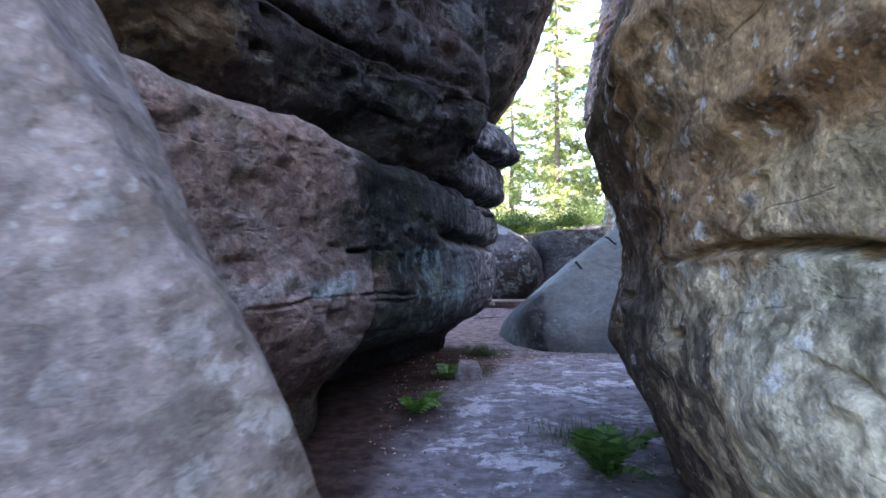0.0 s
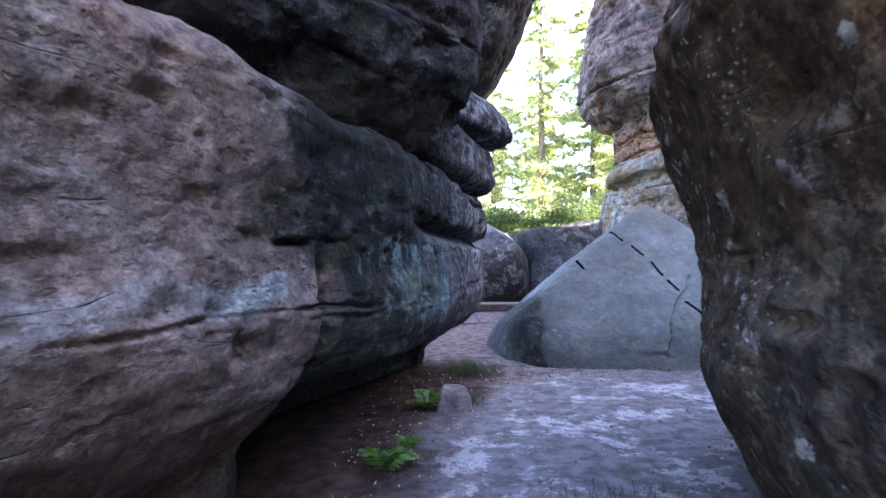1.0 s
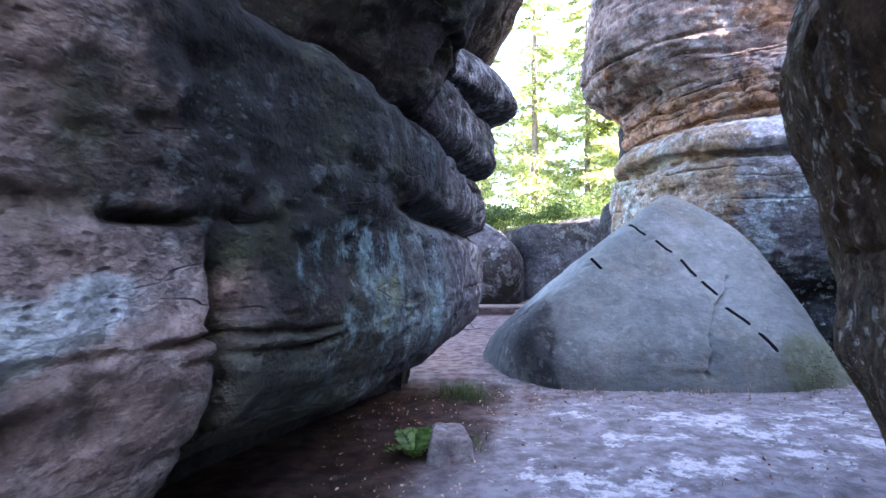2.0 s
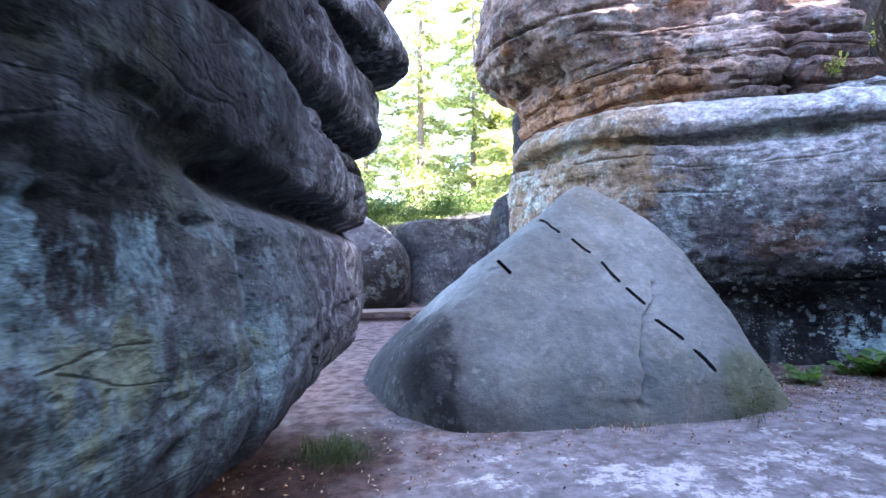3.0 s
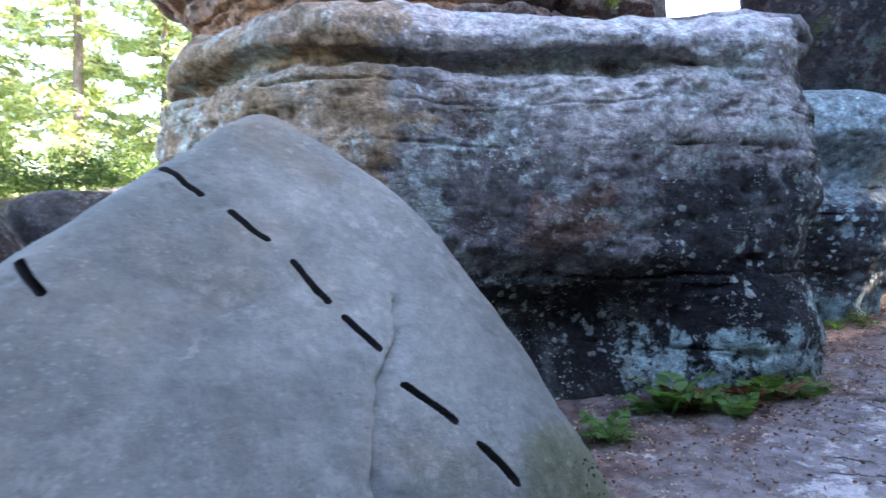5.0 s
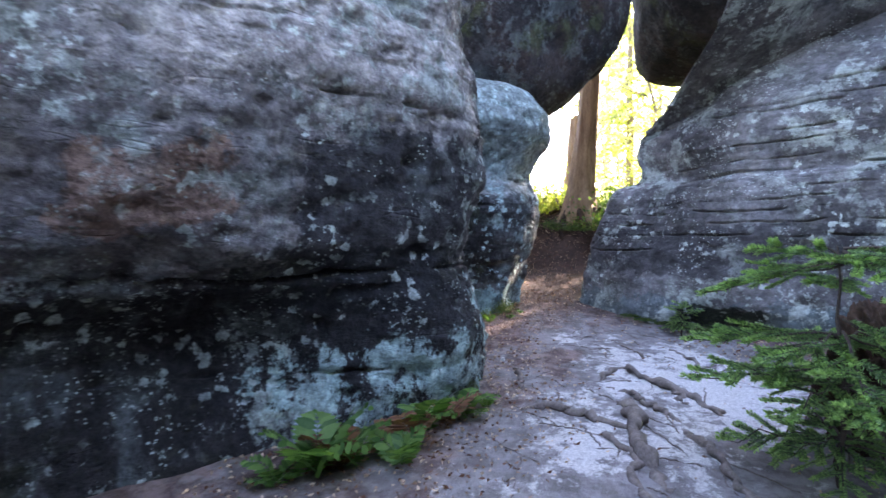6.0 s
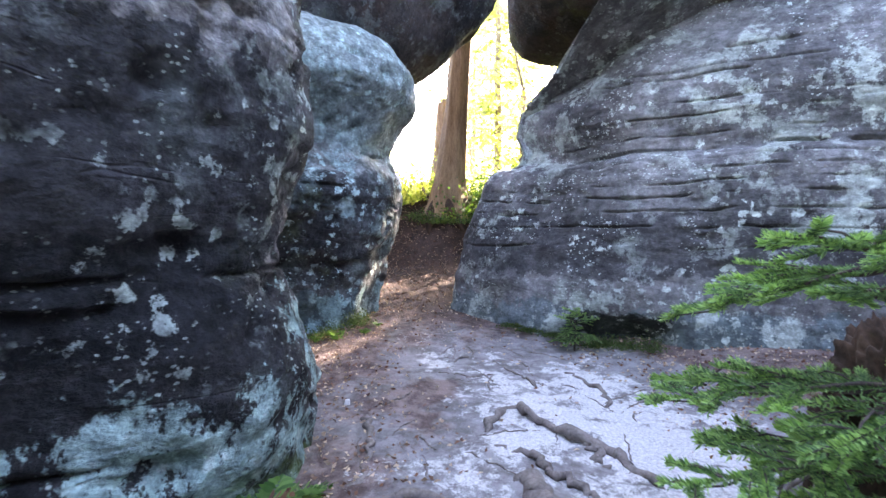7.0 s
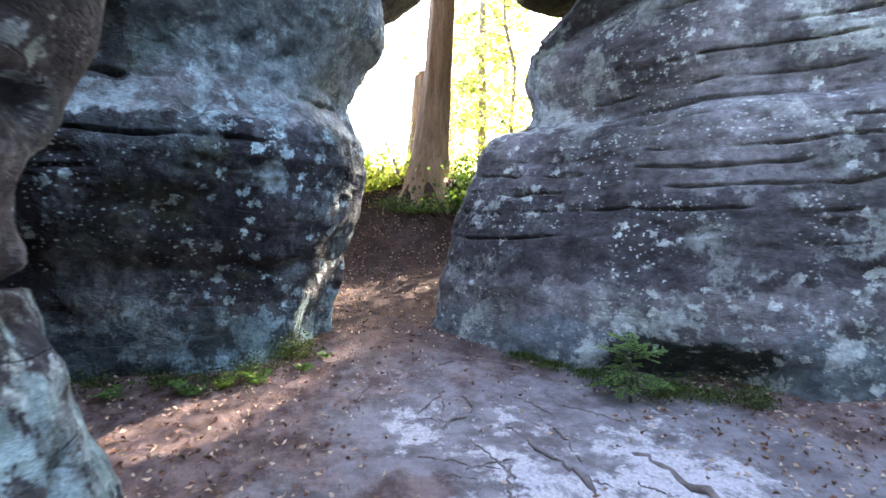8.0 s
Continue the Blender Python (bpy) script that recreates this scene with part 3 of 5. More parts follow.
def facet_rock(name, centre, planes, material, label, seed=1, sharp=9, level=6, lump=0.06, rough=0.02, beds=0.0,
               cracks=(), blobs=(), slots=(), slot_depth=0.22, slot_width=0.0145, seams=(), seam_depth=0.13):
    """A boulder: half-spaces with rounded edges, then relief. slots: cut grooves; seams: a natural crack."""
    centre = np.array(centre, float)
    bm = bmesh.new()
    bmesh.ops.create_icosphere(bm, subdivisions=level, radius=1.0)

    def body(D):
        r = facet_shape(D, centre, planes, sharp)
        P = centre + D * r[:, None]
        P = pushes(P, D, blobs)
        return P + D * relief(P, D, seed, lump, rough, beds, cracks)[:, None]

    def dirs():
        D = np.array([v.co[:] for v in bm.verts])
        return D / np.linalg.norm(D, axis=1, keepdims=True)

    def laid(segs, n=3):
        out = []
        for a, b in segs:
            pts = np.array(a) + (np.array(b) - np.array(a)) * np.linspace(0, 1, n + 1)[:, None] - centre
            pts = body(pts / np.linalg.norm(pts, axis=1, keepdims=True))
            out += list(zip(pts[:-1], pts[1:]))
        return out
    slots, seams = laid(slots), laid(seams)
    lines = list(slots) + list(seams)
    for rounds in range(3 if lines else 0):
        close = near_segments(body(dirs()), lines) < (0.16, 0.10, 0.07)[rounds]
        bm.verts.index_update()
        edges = [e for e in bm.edges if close[e.verts[0].index] or close[e.verts[1].index]]
        bmesh.ops.subdivide_edges(bm, edges=edges, cuts=1, use_grid_fill=True)
    D = dirs()
    P = body(D)
    if slots:
        d = near_segments(P, slots)
        P = P - D * (slot_depth * smooth(slot_width * 1.2, slot_width * 0.8, d))[:, None]
    if seams:
        d = near_segments(P, seams) + 0.012 * vnoise(P * 14, 5)
        P = P - D * (seam_depth * np.exp(-(d / 0.017) ** 2) + 0.03 * np.exp(-(d / 0.06) ** 2))[:, None]
    for v, co in zip(bm.verts, P):
        v.co = co
    deep = set()
    if seams:
        deep |= set(np.nonzero(near_segments(body(D), seams) + 0.012 * vnoise(body(D) * 14, 5) < 0.007)[0].tolist())
    if slots:
        deep |= set(np.nonzero(near_segments(P + D * (slot_depth * smooth(slot_width * 1.2, slot_width * 0.8, near_segments(body(D), slots)))[:, None], slots) < slot_width * 1.19)[0].tolist())
    bm.verts.index_update()
    for f in bm.faces:
        if deep and any(v.index in deep for v in f.verts):
            f.material_index = 1
    me = bpy.data.meshes.new(name)
    bm.to_mesh(me)
    bm.free()
    me.materials.append(material)
    if slots:
        me.materials.append(MAT_GROOVE_SHADE)
    me.polygons.foreach_set("use_smooth", [True] * len(me.polygons))
    return tagged(new(name, me), label, "rock")


# ---------------------------------------------------------------- ground
def ground_height(x, y):
    x, y = np.asarray(x, float), np.asarray(y, float)
    z = np.interp(x, (-8, 0, 4, 8, 9.2, 10.5, 12, 13, 13.8, 14.6, 20), (0.12, 0.02, 0.08, 0.35, 0.42, 0.58, 0.72, 0.88, 1.3, 1.85, 2.1))
    z = z + smooth(17.5, 21.5, y - 0.10 * x) * np.clip(2.5 - z, 0, 9)
    z = z + 0.36 * np.exp(-((x - 14.05) ** 2 + (y - 7.1) ** 2) / 0.42)
    z = z + smooth(5.8, 4.6, y) * smooth(4.5, 6.5, x) * 0.15
    far = np.maximum(0, np.hypot(x - 4, y - 6) - 30)
    return z + 2.2 * (1 - np.exp(-far / 60))


def ground_z(x, y):
    p = np.array([[x, y, 0.0]])
    return float(ground_height(x, y) + ground_relief(p)[0])


def ground_relief(p):
    return 0.035 * fbm(p * 1.1, 3, 301) + 0.016 * fbm(p * 5.0, 4, 302, 0.6)


def build_ground():
    def axis(lo, hi, step):
        mid = np.arange(lo, hi, step)
        out = np.geomspace(step * 1.3, 420, 46)
        return np.concatenate([(lo - np.cumsum(np.diff(out, prepend=0)))[::-1], mid, hi + np.cumsum(np.diff(out, prepend=0))])
    xs, ys = axis(-2.5, 14.5, 0.055), axis(0.8, 11.5, 0.055)
    X, Y = np.meshgrid(xs, ys)
    P = np.stack([X.ravel(), Y.ravel(), np.zeros(X.size)], 1)
    near = np.exp(-np.maximum(0, np.hypot(P[:, 0] - 5, P[:, 1] - 6) - 14) / 12)
    P[:, 2] = ground_height(P[:, 0], P[:, 1]) + ground_relief(P * (1, 1, 0)) * near
    idx = np.arange(X.size).reshape(X.shape)
    faces = np.stack([idx[:-1, :-1], idx[:-1, 1:], idx[1:, 1:], idx[1:, :-1]], -1).reshape(-1, 4)
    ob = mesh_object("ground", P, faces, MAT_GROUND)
    line = np.array([(0.25, -3), (0.35, 2.5), (0.75, 4.4), (1.6, 6.3), (3.0, 7.0), (5.5, 6.7), (7.6, 6.5), (9.4, 6.9), (11.0, 7.3)], float)
    width = np.array([0.36, 0.40, 0.58, 1.0, 1.25, 1.2, 1.05, 0.45, 0.25])
    fine, wid = spline(line, 80, False), np.interp(np.linspace(0, 1, 80), np.linspace(0, 1, 9), width)
    best = np.full(len(P), -9.0)
    spot = 0.9 * np.exp(-((P[:, 0] - 9.1) / 0.30) ** 2 - ((P[:, 1] - 7.3) / 0.22) ** 2)
    for (px, py), w in zip(fine, wid):
        best = np.maximum(best, 1.0 - np.hypot(P[:, 0] - px, P[:, 1] - py) / (w * 1.7))
    side = 1.25 - np.hypot((P[:, 0] - 8.1) / 1.7, (P[:, 1] - 6.15) / 0.75)
    early = 0.9 * smooth(6.0, 4.5, P[:, 1]) * smooth(2.5, 1.5, P[:, 0])
    broad = 0.30 * smooth(-1.3, 0.0, best - early) * smooth(11.5, 9.5, P[:, 0])
    sandy = 0.62 * np.clip(np.maximum(best, side) * 1.6, 0, 1) * (0.72 + 0.28 * smooth(9.2, 7.4, P[:, 0])) * smooth(12.2, 8.6, P[:, 0] + 0.3 * P[:, 1] - 2)
    pale = 0.04 * np.exp(-((P[:, 0] - 1.3) ** 2 + (P[:, 1] - 12) ** 2) / 9)
    me = ob.data
    a = me.attributes.new("sandy", 'FLOAT', 'POINT')
    a.data.foreach_set("value", np.clip(np.maximum(sandy, broad) + pale + 0.4 * spot + 0.35 * np.clip(side, 0, 1), 0, 1).astype(np.float32))
    far = smooth(15.5, 18, P[:, 0]) + smooth(18.5, 20, P[:, 1]) + smooth(0, -6, P[:, 1]) + smooth(-3, -6, P[:, 0])
    # dark humus in the gap, with some of its shade put into the colour
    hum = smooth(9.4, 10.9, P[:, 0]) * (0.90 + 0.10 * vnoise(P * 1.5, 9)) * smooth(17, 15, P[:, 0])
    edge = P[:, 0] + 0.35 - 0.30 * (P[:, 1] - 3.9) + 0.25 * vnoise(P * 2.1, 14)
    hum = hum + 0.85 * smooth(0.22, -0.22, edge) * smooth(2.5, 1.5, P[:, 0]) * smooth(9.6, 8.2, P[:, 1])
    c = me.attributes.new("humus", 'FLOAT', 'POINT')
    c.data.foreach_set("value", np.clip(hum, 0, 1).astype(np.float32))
    b = me.attributes.new("mossy", 'FLOAT', 'POINT')
    b.data.foreach_set("value", np.clip(far, 0, 1).astype(np.float32))
    return tagged(ob, "forest path of pale trodden sand, brown humus and leaf litter", "ground", kind="structure")


build_ground()

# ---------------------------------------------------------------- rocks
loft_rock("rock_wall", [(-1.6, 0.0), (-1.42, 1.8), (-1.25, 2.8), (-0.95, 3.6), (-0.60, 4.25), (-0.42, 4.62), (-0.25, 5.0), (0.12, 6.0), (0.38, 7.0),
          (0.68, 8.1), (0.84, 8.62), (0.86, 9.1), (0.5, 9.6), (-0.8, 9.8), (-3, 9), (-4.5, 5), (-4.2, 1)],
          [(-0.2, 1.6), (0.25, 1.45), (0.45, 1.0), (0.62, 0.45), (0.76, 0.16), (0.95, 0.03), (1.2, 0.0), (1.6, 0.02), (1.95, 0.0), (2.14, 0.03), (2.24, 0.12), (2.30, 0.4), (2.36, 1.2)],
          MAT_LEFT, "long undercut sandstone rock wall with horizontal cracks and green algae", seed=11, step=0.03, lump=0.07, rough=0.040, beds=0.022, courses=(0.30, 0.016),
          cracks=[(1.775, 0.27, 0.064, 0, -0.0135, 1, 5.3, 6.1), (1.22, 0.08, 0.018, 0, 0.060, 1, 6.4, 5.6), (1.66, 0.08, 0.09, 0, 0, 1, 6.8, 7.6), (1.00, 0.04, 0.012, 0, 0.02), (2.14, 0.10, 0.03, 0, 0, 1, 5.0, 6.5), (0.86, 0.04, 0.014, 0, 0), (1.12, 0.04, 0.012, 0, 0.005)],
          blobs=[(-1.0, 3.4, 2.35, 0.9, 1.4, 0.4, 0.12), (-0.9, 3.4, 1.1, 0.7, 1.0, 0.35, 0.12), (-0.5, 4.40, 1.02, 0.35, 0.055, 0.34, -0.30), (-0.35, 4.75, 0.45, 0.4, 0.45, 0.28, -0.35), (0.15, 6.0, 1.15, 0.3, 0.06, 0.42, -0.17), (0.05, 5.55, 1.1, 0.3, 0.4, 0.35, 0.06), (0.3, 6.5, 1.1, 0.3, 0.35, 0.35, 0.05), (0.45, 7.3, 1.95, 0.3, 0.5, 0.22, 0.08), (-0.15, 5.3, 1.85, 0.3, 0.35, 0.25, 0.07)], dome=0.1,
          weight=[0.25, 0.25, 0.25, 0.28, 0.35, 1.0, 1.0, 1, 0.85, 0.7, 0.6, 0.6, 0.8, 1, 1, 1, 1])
# its top, out of view, is raised to cut sky light in the passage
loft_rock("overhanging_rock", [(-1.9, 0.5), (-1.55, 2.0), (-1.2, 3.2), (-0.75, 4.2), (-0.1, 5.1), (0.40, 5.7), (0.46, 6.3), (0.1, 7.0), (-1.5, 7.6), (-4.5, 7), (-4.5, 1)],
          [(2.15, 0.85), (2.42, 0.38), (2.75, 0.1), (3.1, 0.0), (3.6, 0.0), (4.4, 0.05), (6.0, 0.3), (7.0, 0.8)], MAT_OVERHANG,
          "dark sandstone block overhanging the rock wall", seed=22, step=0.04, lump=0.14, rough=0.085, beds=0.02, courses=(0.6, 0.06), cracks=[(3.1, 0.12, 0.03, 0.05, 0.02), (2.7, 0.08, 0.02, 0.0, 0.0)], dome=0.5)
loft_rock("stacked_rock", [(-0.1, 6.4), (0.42, 7.2), (0.74, 8.1), (0.95, 8.7), (0.7, 9.3), (-1, 9.4), (-2.6, 8), (-1.5, 6.5)],
          [(2.14, 0.40), (2.28, 0.34), (2.33, 0.12), (2.37, 0.02), (2.46, -0.02), (2.74, 0.0), (2.88, 0.03), (2.97, 0.12), (3.03, 0.5)], MAT_LEFT, "grey sandstone slab stacked on the rock wall", seed=33, step=0.03, lump=0.05, rough=0.035, dome=0.1)
loft_rock("bulging_rock", [(0.2, 7.4), (0.85, 8.1), (1.28, 8.8), (1.0, 9.5), (0, 9.8), (-1.6, 9.2), (-1.4, 7.6)],
          [(2.66, 0.5), (2.92, 0.42), (2.98, 0.14), (3.04, 0.02), (3.12, 0.0), (3.2, 0.0), (3.36, 0.08), (3.52, 0.22), (3.64, 0.42), (3.72, 0.8)], MAT_LEFT, "rounded grey sandstone rock bulging from the stack", seed=44, step=0.03, lump=0.05, rough=0.03, dome=0.15)
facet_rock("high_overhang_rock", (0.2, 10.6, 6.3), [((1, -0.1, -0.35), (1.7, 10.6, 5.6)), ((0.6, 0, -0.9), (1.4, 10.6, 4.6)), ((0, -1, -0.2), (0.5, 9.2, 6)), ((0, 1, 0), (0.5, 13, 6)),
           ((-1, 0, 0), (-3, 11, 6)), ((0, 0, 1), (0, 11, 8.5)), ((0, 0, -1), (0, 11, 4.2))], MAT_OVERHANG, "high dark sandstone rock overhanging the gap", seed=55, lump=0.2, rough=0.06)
# raised beyond view as well, to leave less sky over the passage
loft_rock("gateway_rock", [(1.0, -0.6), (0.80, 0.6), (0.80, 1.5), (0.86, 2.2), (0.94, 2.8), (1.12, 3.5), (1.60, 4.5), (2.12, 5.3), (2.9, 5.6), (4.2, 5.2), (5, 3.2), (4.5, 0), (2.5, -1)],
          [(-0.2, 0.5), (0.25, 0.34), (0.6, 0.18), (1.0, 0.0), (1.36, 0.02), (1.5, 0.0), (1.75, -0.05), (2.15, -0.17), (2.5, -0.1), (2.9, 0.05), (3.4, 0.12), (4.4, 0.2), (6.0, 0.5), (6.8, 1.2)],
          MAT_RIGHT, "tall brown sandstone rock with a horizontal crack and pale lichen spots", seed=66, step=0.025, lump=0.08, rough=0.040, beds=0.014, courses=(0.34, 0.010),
          cracks=[(1.42, 0.15, 0.014, 0, 0, 1, 2.4, 1.4), (1.42, 0.04, 0.012, 0, 0, 1, 1.6, 3.0), (2.05, 0.06, 0.03, 0.05, 0.03), (1.12, 0.03, 0.010, 0, 0.04, 1, 1.6, 1.2)],
          blobs=[(0.80, 1.34, 1.70, 0.4, 0.22, 0.035, -0.06), (0.80, 1.20, 1.80, 0.4, 0.5, 0.06, 0.03), (0.80, 1.9, 1.86, 0.4, 0.35, 0.05, -0.03), (0.85, 2.3, 1.55, 0.4, 0.3, 0.09, -0.05), (0.85, 2.1, 2.2, 0.5, 0.25, 0.12, 0.05)], dome=0.5)
facet_rock("leaning_slab", (-1.0, 0.55, 0.9), [((0.85, 0.1, 0.5), (-0.38, 0.9, 1.41)), ((0.3, -0.95, 0.1), (-0.5, 0.78, 1.4)), ((0.5, 0.85, -0.1), (-0.38, 1.0, 1.41)), ((0.3, 0, 1), (-0.8, 0.9, 2.2)), ((-1, 0, 0), (-2.2, 1, 1)),
           ((0, 1, 0), (-1, 1.3, 1)), ((0, -1, 0), (-1.2, 0.1, 1)), ((0, 0, -1), (0, 0, -0.3))], MAT_SLAB, "grey sandstone slab leaning beside the path", seed=77, sharp=16, lump=0.03, rough=0.02)
SLOTS = [((2.277, 9.342, 1.413), (2.314, 9.132, 1.305)), ((2.852, 9.568, 1.834), (2.958, 9.368, 1.717)), ((3.056, 9.258, 1.635), (3.165, 9.117, 1.505)),
         ((3.238, 9.004, 1.396), (3.318, 8.844, 1.224)), ((3.361, 8.768, 1.151), (3.442, 8.637, 1.023)), ((3.492, 8.504, 0.871), (3.624, 8.365, 0.728)), ((3.694, 8.279, 0.624), (3.785, 8.171, 0.477))]
SEAM = [(3.689, 8.77, 1.204), (3.605, 8.636, 1.049), (3.405, 8.531, 0.885), (3.227, 8.346, 0.619), (3.079, 8.168, 0.203)]
SEAM = list(zip(SEAM[:-1], SEAM[1:]))
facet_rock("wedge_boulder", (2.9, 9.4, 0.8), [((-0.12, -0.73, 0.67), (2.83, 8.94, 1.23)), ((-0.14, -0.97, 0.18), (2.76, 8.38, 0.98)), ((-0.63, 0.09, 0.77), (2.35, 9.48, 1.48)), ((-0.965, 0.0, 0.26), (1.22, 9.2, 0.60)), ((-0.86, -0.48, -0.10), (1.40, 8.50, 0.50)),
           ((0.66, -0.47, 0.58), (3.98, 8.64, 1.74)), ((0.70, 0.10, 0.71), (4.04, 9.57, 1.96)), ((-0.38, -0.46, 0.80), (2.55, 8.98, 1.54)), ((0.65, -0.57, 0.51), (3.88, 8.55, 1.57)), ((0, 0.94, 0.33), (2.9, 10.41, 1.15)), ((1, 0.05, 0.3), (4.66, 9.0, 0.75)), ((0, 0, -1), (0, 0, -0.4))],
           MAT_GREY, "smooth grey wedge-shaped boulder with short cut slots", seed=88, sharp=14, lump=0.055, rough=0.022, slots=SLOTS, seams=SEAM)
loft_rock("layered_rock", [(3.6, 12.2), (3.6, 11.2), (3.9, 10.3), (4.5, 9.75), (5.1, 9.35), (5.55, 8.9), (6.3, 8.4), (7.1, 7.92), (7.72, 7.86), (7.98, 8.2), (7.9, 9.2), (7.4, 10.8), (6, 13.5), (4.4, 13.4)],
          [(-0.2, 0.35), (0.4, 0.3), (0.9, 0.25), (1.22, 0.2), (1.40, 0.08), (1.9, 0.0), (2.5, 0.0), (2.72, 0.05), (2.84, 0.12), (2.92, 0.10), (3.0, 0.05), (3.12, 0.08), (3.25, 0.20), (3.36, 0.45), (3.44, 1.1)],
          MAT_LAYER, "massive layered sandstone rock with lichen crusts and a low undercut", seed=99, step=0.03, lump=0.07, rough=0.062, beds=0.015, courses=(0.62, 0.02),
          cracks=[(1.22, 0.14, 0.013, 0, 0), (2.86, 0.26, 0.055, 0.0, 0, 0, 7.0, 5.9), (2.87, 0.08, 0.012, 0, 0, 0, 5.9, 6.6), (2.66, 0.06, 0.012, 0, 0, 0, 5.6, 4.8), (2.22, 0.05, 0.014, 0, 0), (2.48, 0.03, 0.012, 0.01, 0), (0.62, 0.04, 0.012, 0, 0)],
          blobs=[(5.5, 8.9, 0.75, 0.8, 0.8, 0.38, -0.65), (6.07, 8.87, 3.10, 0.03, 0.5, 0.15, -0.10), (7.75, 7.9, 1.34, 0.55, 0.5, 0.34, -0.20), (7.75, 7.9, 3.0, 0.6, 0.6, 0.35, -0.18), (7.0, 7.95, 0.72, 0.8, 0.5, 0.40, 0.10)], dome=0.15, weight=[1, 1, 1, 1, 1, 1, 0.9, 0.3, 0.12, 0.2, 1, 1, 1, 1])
# the unseen upper part is drawn up to 11 m to block the sun
loft_rock("cap_rock", [(4.05, 13.4), (4.05, 12.2), (4.3, 11.0), (4.7, 10.25), (5.2, 9.8), (6.2, 9.2), (7.2, 8.9), (7.7, 9.6), (7.2, 11.5), (6.4, 13.5), (4.8, 14.4)],
          [(3.25, 0.50), (3.42, 0.30), (3.56, 0.20), (3.62, 0.30), (3.72, 0.16), (3.9, 0.12), (3.96, 0.30), (4.2, 0.26), (4.3, 0.36), (4.5, 0.32), (4.62, 0.52), (5.0, 0.50), (5.6, 0.4), (7.0, 0.3), (9.5, 0.5), (11.0, 1.0)], MAT_CAP,
          "mushroom-shaped banded sandstone cap on the layered rock", seed=111, step=0.03, lump=0.09, rough=0.085, beds=0.03, courses=(0.26, 0.05),
          cracks=[(3.60, 0.16, 0.03, 0, 0), (3.78, 0.07, 0.014, 0.01, 0), (3.95, 0.16, 0.03, 0, 0), (4.1, 0.06, 0.014, 0, 0), (4.28, 0.12, 0.03, 0, 0), (4.48, 0.06, 0.014, 0, 0), (4.62, 0.12, 0.03, 0, 0), (4.9, 0.10, 0.03, 0, 0)],
          blobs=[(6.22, 9.35, 3.7, 0.10, 0.5, 0.5, -0.30), (6.9, 9.1, 3.8, 0.5, 0.5, 0.5, -0.18)], dome=0.5,
          other=[(3.25, 0.42), (3.5, 0.34), (3.9, 0.30), (4.2, 0.30), (4.34, 0.22), (4.46, -0.10), (4.6, -0.36), (4.8, -0.52), (5.2, -0.58), (5.7, -0.5), (7.0, -0.2), (9.5, 0.1), (11.0, 0.8)],
          blend=[1, 1, 0.7, 0.1, 0, 0, 0, 0, 0, 0.4, 1])
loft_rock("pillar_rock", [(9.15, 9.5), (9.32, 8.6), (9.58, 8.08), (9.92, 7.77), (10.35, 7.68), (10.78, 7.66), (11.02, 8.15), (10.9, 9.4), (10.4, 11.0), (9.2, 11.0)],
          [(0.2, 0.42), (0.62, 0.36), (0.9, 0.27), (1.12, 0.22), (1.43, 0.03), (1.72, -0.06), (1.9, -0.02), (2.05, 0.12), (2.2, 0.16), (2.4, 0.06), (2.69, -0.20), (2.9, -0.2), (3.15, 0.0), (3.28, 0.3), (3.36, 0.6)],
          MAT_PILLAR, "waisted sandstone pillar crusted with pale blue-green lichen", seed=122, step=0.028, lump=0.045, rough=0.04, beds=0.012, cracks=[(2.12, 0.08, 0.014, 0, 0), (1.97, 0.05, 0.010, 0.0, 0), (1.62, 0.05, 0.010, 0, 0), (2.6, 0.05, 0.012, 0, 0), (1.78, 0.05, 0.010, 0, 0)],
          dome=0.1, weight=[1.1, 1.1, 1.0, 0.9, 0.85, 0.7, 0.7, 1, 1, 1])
facet_rock("bridging_boulder", (11.6, 8.1, 5.2), [((0.2, -0.38, -1), (11.4, 7.8, 2.92)), ((0.75, -0.5, -0.5), (12.3, 7.2, 3.75)), ((1, -0.5, 0.1), (12.55, 7.45, 5)), ((-0.6, -0.8, -0.3), (10.6, 7.2, 4.4)), ((-1, 0, 0), (9.6, 8, 5)),
           ((0, 1, 0), (11, 9.3, 5)), ((0, 0, 1), (11, 8, 7))], MAT_DARK, "huge dark boulder resting over the gap on the pillar", seed=133, sharp=6, lump=0.15, rough=0.03)
